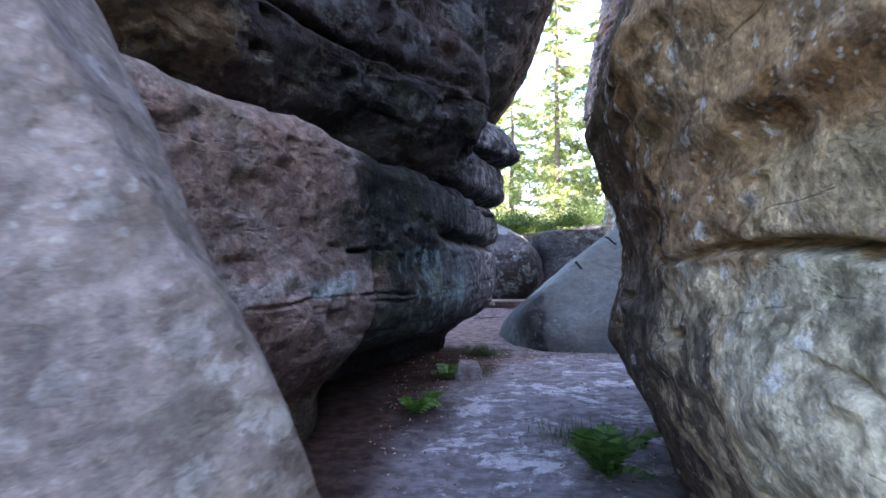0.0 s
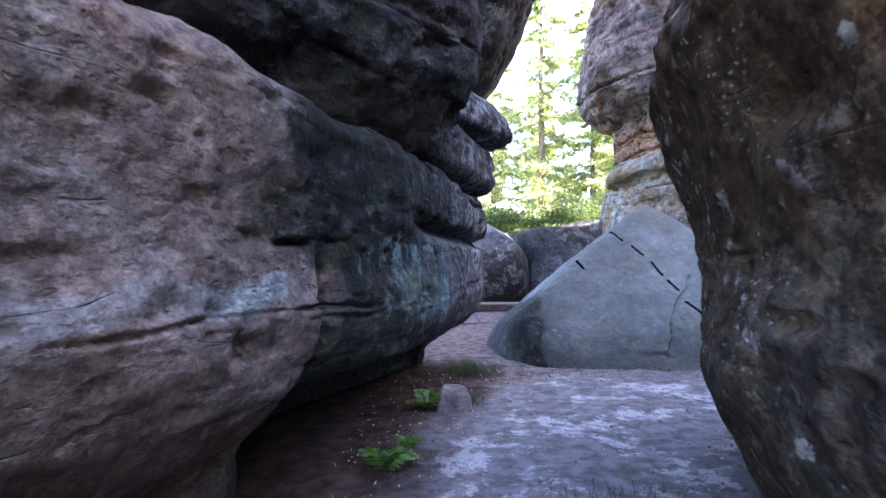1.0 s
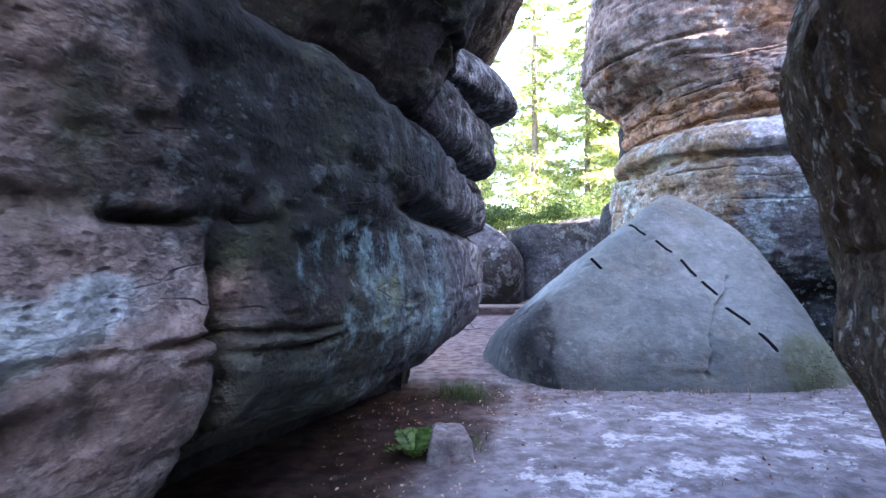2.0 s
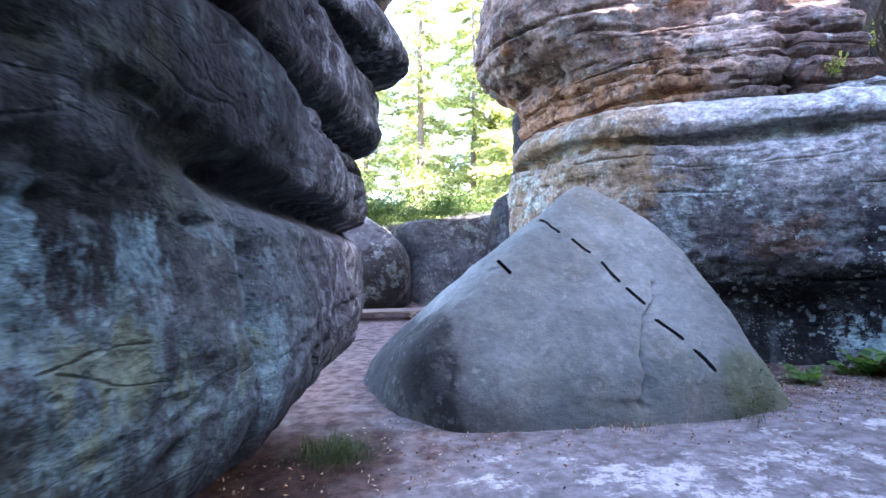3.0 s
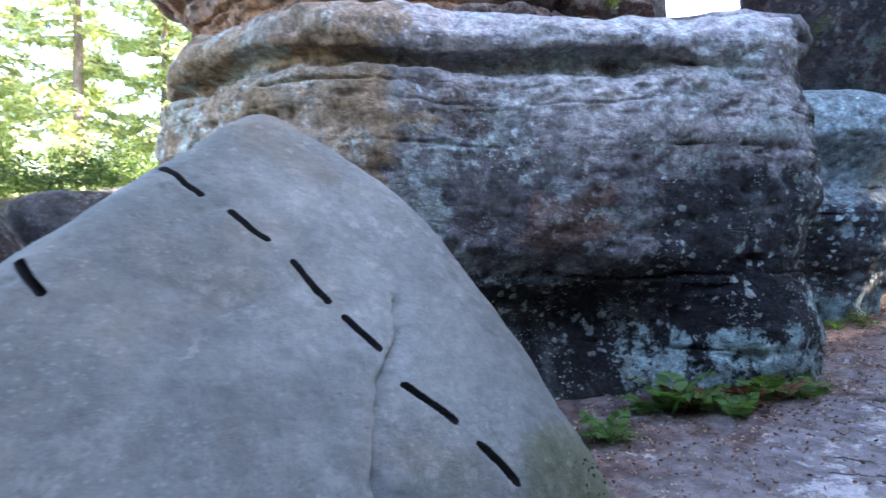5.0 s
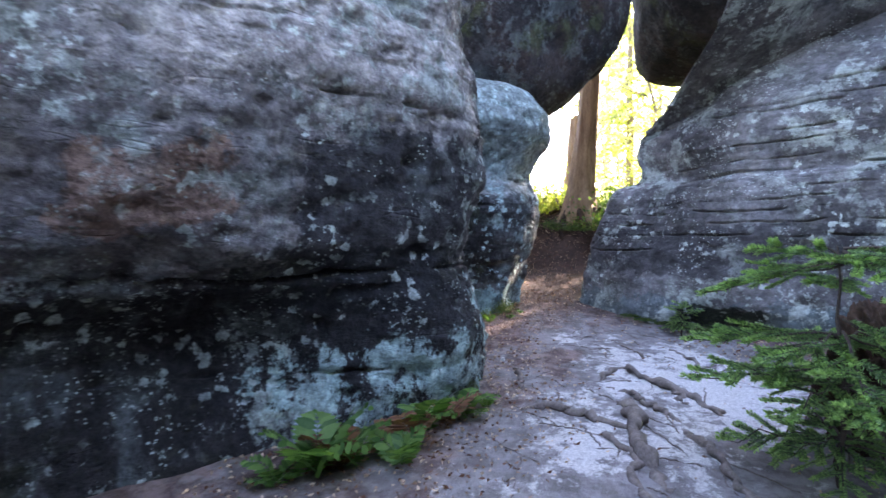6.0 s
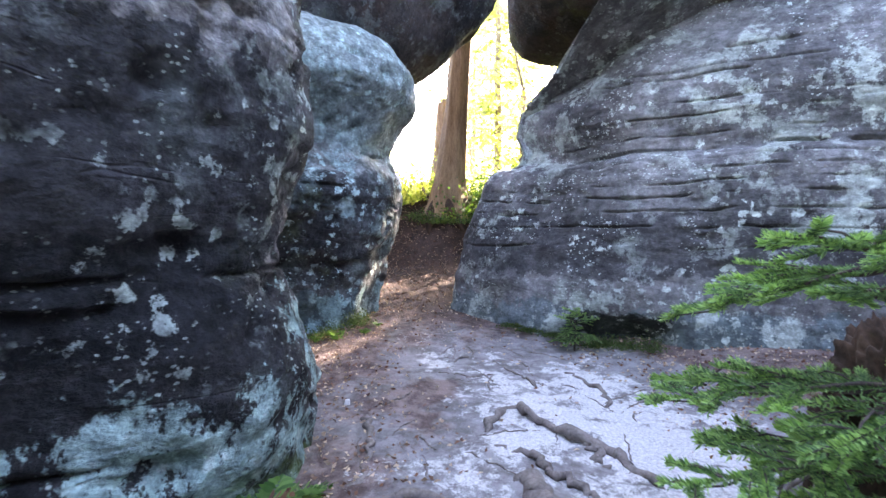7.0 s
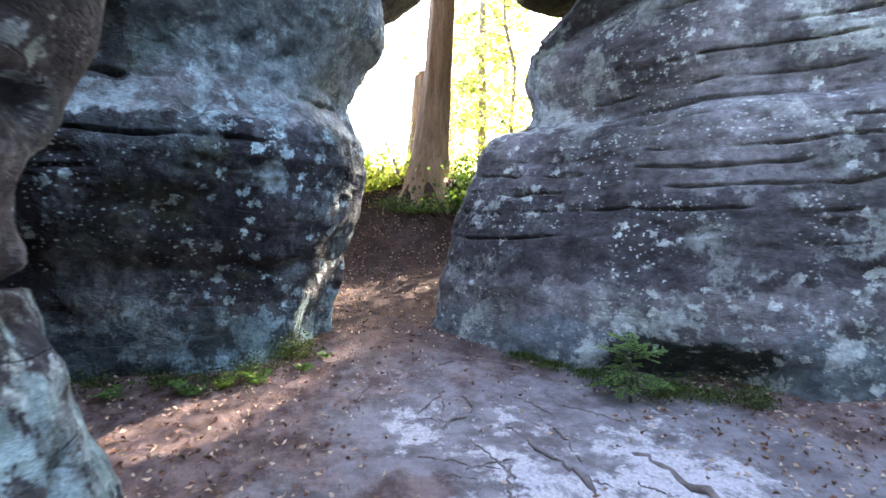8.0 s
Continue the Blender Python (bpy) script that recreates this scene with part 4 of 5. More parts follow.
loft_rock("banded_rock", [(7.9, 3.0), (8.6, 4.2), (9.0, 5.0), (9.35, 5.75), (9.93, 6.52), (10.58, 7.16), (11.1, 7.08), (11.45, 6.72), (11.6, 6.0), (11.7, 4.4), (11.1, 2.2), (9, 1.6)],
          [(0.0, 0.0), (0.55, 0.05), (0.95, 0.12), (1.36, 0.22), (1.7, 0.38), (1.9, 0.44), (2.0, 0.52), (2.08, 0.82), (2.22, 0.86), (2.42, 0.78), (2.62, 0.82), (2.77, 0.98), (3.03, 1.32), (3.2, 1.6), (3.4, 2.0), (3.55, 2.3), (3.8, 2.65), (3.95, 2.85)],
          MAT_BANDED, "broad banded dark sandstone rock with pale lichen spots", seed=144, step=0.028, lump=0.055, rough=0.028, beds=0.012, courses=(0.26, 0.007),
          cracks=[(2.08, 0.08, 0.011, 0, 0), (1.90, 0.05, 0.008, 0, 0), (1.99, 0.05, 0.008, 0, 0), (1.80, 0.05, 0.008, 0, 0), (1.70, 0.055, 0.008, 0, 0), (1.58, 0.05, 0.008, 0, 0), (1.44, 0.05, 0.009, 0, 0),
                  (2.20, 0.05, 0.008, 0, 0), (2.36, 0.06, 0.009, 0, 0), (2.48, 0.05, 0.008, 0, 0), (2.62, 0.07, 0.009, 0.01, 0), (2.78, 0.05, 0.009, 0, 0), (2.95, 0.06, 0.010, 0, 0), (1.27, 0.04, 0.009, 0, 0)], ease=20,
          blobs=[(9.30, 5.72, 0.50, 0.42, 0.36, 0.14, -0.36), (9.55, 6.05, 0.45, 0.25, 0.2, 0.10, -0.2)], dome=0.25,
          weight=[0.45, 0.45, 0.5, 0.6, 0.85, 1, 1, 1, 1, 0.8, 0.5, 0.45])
# made taller out of view so that it blocks the sun
facet_rock("perched_boulder", (12.4, 4.4, 5.6), [((-0.5, 0.75, -0.5), (11.9, 6.1, 4.5)), ((0, 0, -1), (12, 5, 3.9)), ((-1, 0.2, -0.2), (10.4, 4.6, 5.5)), ((0.2, 1, 0.1), (12.4, 6.3, 5.6)), ((1, 0, 0), (13.5, 4.5, 5.5)),
           ((0, -1, 0), (12, 2, 5)), ((0, 0, 1), (12, 4, 8.6))], MAT_DARK, "dark boulder perched on the banded rock", seed=155, sharp=7, lump=0.15, rough=0.03)
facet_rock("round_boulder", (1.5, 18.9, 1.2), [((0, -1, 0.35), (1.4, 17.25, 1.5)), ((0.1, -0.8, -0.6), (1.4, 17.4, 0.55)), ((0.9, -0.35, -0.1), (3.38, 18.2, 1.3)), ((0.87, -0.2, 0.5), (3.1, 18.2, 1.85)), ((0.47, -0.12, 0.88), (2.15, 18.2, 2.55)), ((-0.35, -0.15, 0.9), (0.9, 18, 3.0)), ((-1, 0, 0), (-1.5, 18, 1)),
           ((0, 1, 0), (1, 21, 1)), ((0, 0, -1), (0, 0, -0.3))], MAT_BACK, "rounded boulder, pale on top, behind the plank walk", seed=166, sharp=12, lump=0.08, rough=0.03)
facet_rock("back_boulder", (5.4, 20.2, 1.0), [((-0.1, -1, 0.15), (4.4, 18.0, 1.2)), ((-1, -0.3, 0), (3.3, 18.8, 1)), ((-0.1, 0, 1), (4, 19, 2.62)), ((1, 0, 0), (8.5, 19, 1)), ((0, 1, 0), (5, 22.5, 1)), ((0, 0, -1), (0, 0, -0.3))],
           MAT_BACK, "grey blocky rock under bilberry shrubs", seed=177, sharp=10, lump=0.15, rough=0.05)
# plain rocks out of sight, added to close the labyrinth and block light
loft_rock("screen_rock", [(5.8, -3), (5.2, 0), (5.6, 2.4), (6.8, 3.2), (7.8, 2.4), (9, 0), (8, -3)], [(-0.2, 0), (1, 0), (3, 0.1), (5, 0.6)], MAT_DARK, "plain dark sandstone rock added out of sight as a light screen", seed=188, step=0.12, lump=0.2)
loft_rock("screen_rock", [(-4, -9), (4, -9), (4, -7.2), (0, -7), (-4, -7.2)], [(-0.2, 0), (1, 0), (1.8, 0.1), (2.4, 0.4)], MAT_DARK, "plain dark sandstone rock added out of sight as a light screen", seed=199, step=0.12, lump=0.2)
loft_rock("screen_rock", [(11.75, 9.5), (12.75, 9.0), (13.4, 9.6), (13.2, 11.5), (11.7, 11.2)], [(0.2, 0), (2, 0), (3.4, 0.2), (4.2, 0.6)], MAT_DARK, "plain dark sandstone rock added out of sight as a light screen", seed=211, step=0.05, lump=0.05,
          blobs=[(13.4, 9.6, 2.25, 0.6, 0.6, 0.15, -0.5)])
loft_rock("screen_rock", [(13.1, 9.3), (16.5, 9.6), (17.2, 11), (16, 12.5), (14.5, 11.8)], [(0.2, 0), (2, 0), (3.4, 0.2), (4.6, 0.6)], MAT_DARK, "plain dark sandstone rock added out of sight as a light screen", seed=222, step=0.05, lump=0.05,
          blobs=[(13.15, 9.35, 2.25, 0.35, 0.35, 0.15, -0.3)])
loft_rock("screen_rock", [(7.7, 10.4), (8.6, 9.8), (10.3, 10.3), (10.5, 12), (7.8, 12.2)], [(0.0, 0), (2, 0), (5.4, 0.2), (8.5, 0.7)], MAT_DARK, "plain dark sandstone rock added out of sight as a light screen", seed=233, step=0.10, lump=0.12)
facet_rock("upright_rock", (5.75, 17.0, 1.6), [((-1, -0.2, 0.2), (5.3, 16.9, 1.6)), ((0, -1, 0.1), (5.7, 16.5, 1.6)), ((1, 0, 0.1), (6.6, 17, 1.6)), ((0, 1, 0), (5.7, 17.8, 1.6)), ((-0.3, 0, 1), (5.7, 17, 3.15)), ((0, 0, -1), (0, 0, -0.2))],
           MAT_DARK, "dark upright rock beside the shrubs", seed=244, sharp=8, level=5, lump=0.12, rough=0.05)
loft_rock("screen_rock", [(4.85, 14.6), (7.6, 13.4), (8.4, 14.6), (7.6, 16.4), (5.6, 16.0)], [(0.0, 0), (2, 0), (5.4, 0.2), (8.5, 0.7)], MAT_DARK, "plain dark sandstone rock added out of sight as a light screen", seed=255, step=0.12, lump=0.12)


# ---------------------------------------------------------------- plants and small things
RNG = np.random.default_rng(7)
MAT_ROT = plain_material("rotten_wood_and_earth", (0.025, 0.016, 0.011), (0.085, 0.048, 0.03), 9, 0.95, 0.9)


def tube(points, radii, sides=7, seed=0, gnarl=0.0):
    """A tapered, slightly uneven limb through the points: vertices and faces."""
    pts, radii = np.array(points, float), np.array(radii, float)
    k = len(pts)
    d = np.gradient(pts, axis=0)
    d /= np.maximum(np.linalg.norm(d, axis=1, keepdims=True), 1e-9)
    ref = np.where(np.abs(d[:, 2:3]) > 0.9, np.array([[1.0, 0, 0]]), np.array([[0, 0, 1.0]]))
    u = np.cross(d, ref)
    u /= np.linalg.norm(u, axis=1, keepdims=True)
    v = np.cross(d, u)
    a = np.linspace(0, 2 * np.pi, sides, endpoint=False)
    V = pts[:, None] + radii[:, None, None] * (np.cos(a)[None, :, None] * u[:, None] + np.sin(a)[None, :, None] * v[:, None])
    V = V.reshape(-1, 3)
    if gnarl:
        c = np.repeat(pts, sides, 0)
        V = c + (V - c) * (1 + gnarl * fbm(V * 6, 3, seed))[:, None]
    i = np.arange(k * sides).reshape(k, sides)
    j = np.roll(i, -1, 1)
    F = np.stack([i[:-1], j[:-1], j[1:], i[1:]], -1).reshape(-1, 4).tolist()
    F.append(list(range(sides - 1, -1, -1)))
    F.append(list(range((k - 1) * sides, k * sides)))
    return V, F


def joined(pieces):
    """Several (vertices, faces) as one."""
    V, F, n = [], [], 0
    for v, f in pieces:
        V.append(np.asarray(v))
        F += [[a + n for a in q] for q in (f.tolist() if isinstance(f, np.ndarray) else f)]
        n += len(v)
    return np.concatenate(V), F


def leaves(centres, along, length, width, rng, droop=0.25):
    """One folded four-cornered leaf at each centre, pointing roughly along."""
    n = len(centres)
    a = along / np.maximum(np.linalg.norm(along, axis=1, keepdims=True), 1e-9)
    r = rng.normal(size=(n, 3))
    s = np.cross(a, r)
    s /= np.maximum(np.linalg.norm(s, axis=1, keepdims=True), 1e-9)
    up = np.cross(a, s)
    L = (length * rng.uniform(0.6, 1.3, n))[:, None]
    W = (width * rng.uniform(0.7, 1.3, n))[:, None]
    p0, p2 = centres - a * L / 2, centres + a * L / 2 - up * L * droop
    p1, p3 = centres + s * W / 2 + up * W * 0.2, centres - s * W / 2 + up * W * 0.2
    V = np.stack([p0, p1, p2, p3], 1).reshape(-1, 3)
    return V, np.arange(4 * n).reshape(n, 4)


def spray(length, rng, needle=0.019, density=900, droop=0.15, twig_len=0.42):
    """A flat spruce branch along +x: stem with side twigs, and its needles."""
    stem = [(length * t, 0, -droop * length * t * t + 0.02 * rng.normal()) for t in np.linspace(0, 1, 7)]
    wood = [tube(stem, np.linspace(0.0055, 0.0015, 7) * (0.6 + length), 5)]
    lines = [(np.array(stem[0]), np.array(stem[-1]))]
    for k in range(int(5 + length * 14)):
        t = rng.uniform(0.18, 0.97)
        side = 1 if k % 2 else -1
        b = np.array([length * t, 0, -droop * length * t * t])
        l = twig_len * length * (1.05 - t) + 0.04
        e = b + np.array([0.75, side * rng.uniform(0.6, 1.0), rng.uniform(-0.3, 0.1)]) * l
        wood.append(tube([b, (b + e) / 2 + (0, 0, 0.01), e], (0.003, 0.002, 0.001), 4))
        lines.append((b, e))
    total = sum(np.linalg.norm(b - a) for a, b in lines)
    C, D, T = [], [], []
    for a, b in lines:
        m = max(6, int(density * np.linalg.norm(b - a)))
        t = rng.uniform(0.05, 1.02, m)[:, None]
        ax = (b - a) / np.linalg.norm(b - a)
        c = a + (b - a) * t
        c[:, 2] -= droop * 0.0
        o = rng.normal(size=(m, 3))
        o[:, 2] = np.abs(o[:, 2]) * 0.4
        o -= (o @ ax)[:, None] * ax
        o /= np.linalg.norm(o, axis=1, keepdims=True)
        d = ax * 0.75 + o
        C.append(c + d * needle * 0.5)
        D.append(d)
        T.append(t[:, 0])
    C, D, T = np.concatenate(C), np.concatenate(D), np.concatenate(T)
    young = T + 0.25 * rng.normal(size=len(T)) > 0.72
    return joined(wood), leaves(C[~young], D[~young], needle * 1.5, 0.0055, rng, 0.05), leaves(C[young], D[young], needle * 1.5, 0.0065, rng, 0.05)


SPRAYS = []
for k, (l, dr) in enumerate(((0.62, 0.12), (0.5, 0.25), (0.38, 0.05))):
    SPRAYS.append(spray(l, RNG, density=900, droop=dr))


def spruce_sapling(place, height, spread, whorls, label, low=0.12, seed=1, taper=0.6, tiers=()):
    """A young spruce: stem, and flat needled branches in whorls; tiers: the height and reach of each."""
    rng = np.random.default_rng(seed)
    base = thing("spruce_sapling", place, label, "sapling", "young spruces")
    line = [(0.015 * rng.normal(), 0.015 * rng.normal(), height * t) for t in np.linspace(-0.05, 1, 8)]
    v, f = tube(line, np.linspace(0.014, 0.004, 8) * (0.5 + height * 0.6), 7)
    mesh_object("stem", v, f, MAT_TWIG, base)
    data = {}
    for w in range(whorls):
        h = height * (low + (1 - low) * (w + 0.5) / whorls)
        size = spread * (1.0 - taper * ((w + 0.5) / whorls) ** 1.6) / 0.5
        if tiers:
            h, size = tiers[w][0], tiers[w][1] / 0.5
        for b in range(9 if tiers else 7):
            k = int(rng.integers(0, 3))
            m = Matrix.Translation((0, 0, h + 0.03 * rng.normal())) @ Euler((rng.normal() * 0.15, (0.02 if tiers else -0.15 - 0.35 * (w / whorls) + 0.3 * (w < 2)) + rng.normal() * 0.10, 2 * math.pi * (b + rng.uniform(-0.2, 0.2)) / (9 if tiers else 7) + w * 1.1)).to_matrix().to_4x4() @ Matrix.Scale(size * rng.uniform(0.75, 1.15), 4)
            if k not in data:
                wood, green, fresh = SPRAYS[k]
                a = bpy.data.meshes.new("branch")
                a.from_pydata(wood[0].tolist(), [], wood[1])
                a.materials.append(MAT_TWIG)
                c = bpy.data.meshes.new("needles")
                c.from_pydata(green[0].tolist(), [], green[1].tolist())
                c.materials.append(MAT_NEEDLE)
                e = bpy.data.meshes.new("fresh_growth")
                e.from_pydata(fresh[0].tolist(), [], fresh[1].tolist())
                e.materials.append(MAT_FRESH)
                data[k] = (a, c, e)
            br = new("branch", data[k][0])
            br.parent = base
            br.matrix_basis = m
            ne = new("needles", data[k][1])
            ne.parent = br
            tips = tagged(new("fresh_growth", data[k][2]), "light green new needles", kind="stuff")
            tips.parent = br
    return base


def frond(length, rng, arch=0.5):
    """A fern frond along +x with toothed leaflets."""
    V, F = [], []
    n = 11
    for k in range(n):
        t = (k + 1) / n
        x, z = length * t * (1 - 0.25 * arch * t), length * arch * (t - t * t * 1.15)
        w = length * 0.36 * math.sin(math.pi * min(1, t * 0.85 + 0.12)) ** 0.8
        for s in (-1, 1):
            tip = np.array([x + w * 0.45, s * w, z - 0.18 * w + 0.01 * rng.normal()])
            root = np.array([x, 0, z])
            d = (tip - root)
            sd = np.array([d[1], -d[0], 0]) / max(np.linalg.norm(d), 1e-6) * length * 0.055 * s
            i = len(V)
            V += [root, root + d * 0.35 + sd, root + d * 0.7 + sd * 0.8, tip, root + d * 0.7 - sd * 0.8, root + d * 0.35 - sd]
            F += [[i, i + 1, i + 2, i + 3], [i, i + 3, i + 4, i + 5]]
    pts = [(length * t * (1 - 0.25 * arch * t), 0, length * arch * (t - t * t * 1.15)) for t in np.linspace(0, 1, 7)]
    return joined([(np.array(V), F), tube(pts, np.linspace(0.004, 0.001, 7), 4)])


FRONDS = [frond(0.34, RNG, a) for a in (0.55, 0.8, 0.4)]


def fern(x, y, size, count, label, material, seed, z=None, heading=None):
    rng = np.random.default_rng(seed)
    base = thing("fern", (x, y, ground_z(x, y) - 0.01 if z is None else z), label, "fern", "ferns by the rocks")
    for k in range(count):
        v, f = FRONDS[k % 3]
        ob = mesh_object("frond", v, f, material, base)
        turn = 2 * math.pi * k / count + rng.normal() * 0.3 if heading is None else heading + rng.normal() * 0.7
        ob.matrix_basis = Euler((rng.normal() * 0.15, rng.uniform(-1.0, -0.35), turn)).to_matrix().to_4x4() @ Matrix.Scale(size * rng.uniform(0.7, 1.2), 4)
    return base


def grass_tuft(x, y, spread, blades, height, seed, label="tuft of thin green grass beside the path", material=None, z=None):
    rng = np.random.default_rng(seed)
    px, py = x + spread * rng.normal(size=blades) * 0.5, y + spread * rng.normal(size=blades) * 0.5
    pz = ground_height(px, py) if z is None else np.full(blades, z)
    V, F = [], []
    for a, b, c in zip(px, py, pz):
        h, t, l = height * rng.uniform(0.4, 1.2), rng.uniform(0, 6.3), rng.uniform(0.25, 1.2)
        dx, dy = math.cos(t), math.sin(t)
        i = len(V)
        w = 0.0018
        V += [(a - dy * w, b + dx * w, c - 0.01), (a + dy * w, b - dx * w, c - 0.01), (a + dx * l * h * 0.4 + dy * w, b + dy * l * h * 0.4 - dx * w, c + h * 0.65),
              (a + dx * l * h * 0.4 - dy * w, b + dy * l * h * 0.4 + dx * w, c + h * 0.65), (a + dx * l * h, b + dy * l * h, c + h * (1 - 0.3 * l))]
        F += [[i, i + 1, i + 2, i + 3], [i + 3, i + 2, i + 4]]
    ob = mesh_object("grass_tuft", V, F, material or MAT_GRASS)
    return tagged(ob, label, "grass", kind="stuff")


def root(points, r0, r1, seed, label="weathered grey tree root crossing the sandy path"):
    """A gnarled root that half sinks into the ground."""
    rng = np.random.default_rng(seed)
    xy = spline([p[:2] for p in points], 26, False)
    lift = np.interp(np.linspace(0, 1, 26), np.linspace(0, 1, len(points)), [p[2] for p in points])
    pts = []
    for k, ((a, b), l) in enumerate(zip(xy, lift)):
        w = min(1.0, r0 / 0.02)
        a2, b2 = a + 0.016 * w * rng.normal(), b + 0.016 * w * rng.normal()
        pts.append((a2, b2, ground_z(a2, b2) + l - 0.022 * w * (0.5 + 0.5 * math.sin(k * 0.9 + seed)) + 0.006 * w * rng.normal()))
    width = 0.72 * np.linspace(r0, r1, 26) * (1 + 0.22 * np.sin(np.arange(26) * 1.7 + seed))
    v, f = tube(pts, width, 9, seed, 0.85)
    ob = mesh_object("tree_root", v, f, MAT_ROOT)
    return tagged(ob, label, "root", "roots across the path")


def conifer(place, height, radius, label, seed, group="forest conifers", count=9000, bare=0.1, material=None):
    """A forest conifer: tapered trunk, limbs, crown of small needle clumps with gaps."""
    rng = np.random.default_rng(seed)
    base = thing("conifer", place, label, "tree", group)
    line = [(0.08 * rng.normal() * t, 0.08 * rng.normal() * t, height * t) for t in np.linspace(-0.03, 1, 9)]
    v, f = tube(line, np.linspace(0.013, 0.0015, 9) * height, 9)
    limbs, C, D = [(v, f)], [], []
    n = int(height * 5.5)
    for k in range(n):
        t = bare + (1 - bare) * (k + rng.uniform(0, 1)) / n
        r = radius * (1 - t) ** 0.7 * rng.uniform(0.35, 1.2) + 0.15
        a = rng.uniform(0, 2 * math.pi)
        p0 = np.array([0, 0, height * t])
        p1 = p0 + np.array([math.cos(a) * r, math.sin(a) * r, -0.28 * r + 0.1 * r * rng.normal()])
        limbs.append(tube([p0, (p0 + p1) / 2 + (0, 0, 0.06 * r), p1], (0.02, 0.012, 0.004), 4))
        m = int(count / n * (0.4 + r / radius))
        s = rng.uniform(0.15, 1.05, m)[:, None] ** 0.8
        c = p0 + (p1 - p0) * s + rng.normal(size=(m, 3)) * (0.11 * r * np.array([1, 1, 0.45]))
        C.append(c)
        D.append((p1 - p0)[None] / r + rng.normal(size=(m, 3)) * 0.6)
    v, f = joined(limbs)
    mesh_object("trunk", v, f, MAT_TRUNK, base)
    v, f = leaves(np.concatenate(C), np.concatenate(D), 0.26, 0.085, rng, 0.2)
    mesh_object("crown", v, f, material or MAT_FARLEAF, base)
    return base


def broadleaf(place, height, radius, label, seed, group="forest broadleaf trees", count=3900, size=0.075, trunk=0.05, lean=(0, 0), low=0.25, bark=None):
    """A slender broadleaf tree: forking limbs, crown of small single leaves in clusters."""
    rng = np.random.default_rng(seed)
    base = thing("broadleaf_tree", place, label, "tree", group)
    line = [(lean[0] * t * t + 0.05 * rng.normal(), lean[1] * t * t + 0.05 * rng.normal(), height * t) for t in np.linspace(-0.02, 1, 9)]
    v, f = tube(line, np.linspace(trunk, trunk * 0.25, 9), 9)
    limbs, C = [(v, f)], []
    tips = 38
    for k in range(tips):
        t = low + (1 - low) * rng.uniform(0, 1)
        i = t * 8
        q0 = np.array(line[int(i)]) * (1 - i % 1) + np.array(line[min(8, int(i) + 1)]) * (i % 1)
        a, r = rng.uniform(0, 2 * math.pi), radius * rng.uniform(0.35, 1.0) * (1.1 - 0.6 * t)
        q1 = q0 + np.array([math.cos(a) * r, math.sin(a) * r, rng.uniform(-0.1, 0.7) * r])
        mid = (q0 + q1) / 2 + (0, 0, 0.12 * r)
        limbs.append(tube([q0, mid, q1], (trunk * 0.3, trunk * 0.18, 0.004), 4))
        m = count // tips
        s = rng.uniform(0.25, 1.1, m)[:, None]
        C.append(q0 + (q1 - q0) * s + rng.normal(size=(m, 3)) * 0.20 * r)
    v, f = joined(limbs)
    mesh_object("trunk", v, f, bark or MAT_TRUNK, base)
    C = np.concatenate(C)
    D = rng.normal(size=C.shape)
    D[:, 2] = D[:, 2] * 0.4 - 0.2
    v, f = leaves(C, D, size * 1.3, size, rng, 0.15)
    mesh_object("crown", v, f, MAT_BROADLEAF, base)
    return base


def shrub_mass(name, centres, count, size, material, label, category, seed, spread=(0.5, 0.5, 0.22), stems=True):
    """Low shrubs: leaves gathered into ragged clumps round the centres."""
    rng = np.random.default_rng(seed)
    cs = np.array(centres, float)
    pick = rng.integers(0, len(cs), count)
    off = rng.normal(size=(count, 3)) * spread
    off[:, 2] = np.abs(off[:, 2]) * (0.7 + 0.6 * vnoise(cs[pick] * 1.7 + off * 2.0, seed))
    C = cs[pick] + off
    D = rng.normal(size=(count, 3)) + (0, 0, 0.5)
    pieces = [leaves(C, D, size * 1.4, size, rng, 0.2)]
    if stems:
        for c in cs:
            for _ in range(3):
                e = c + rng.normal(size=3) * spread * 0.7 + (0, 0, spread[2])
                pieces.append(tube([c - (0, 0, 0.1), (c + e) / 2, e], (0.006, 0.004, 0.002), 4))
    v, f = joined(pieces)
    return tagged(mesh_object(name, v, f, material), label, category, kind="stuff")


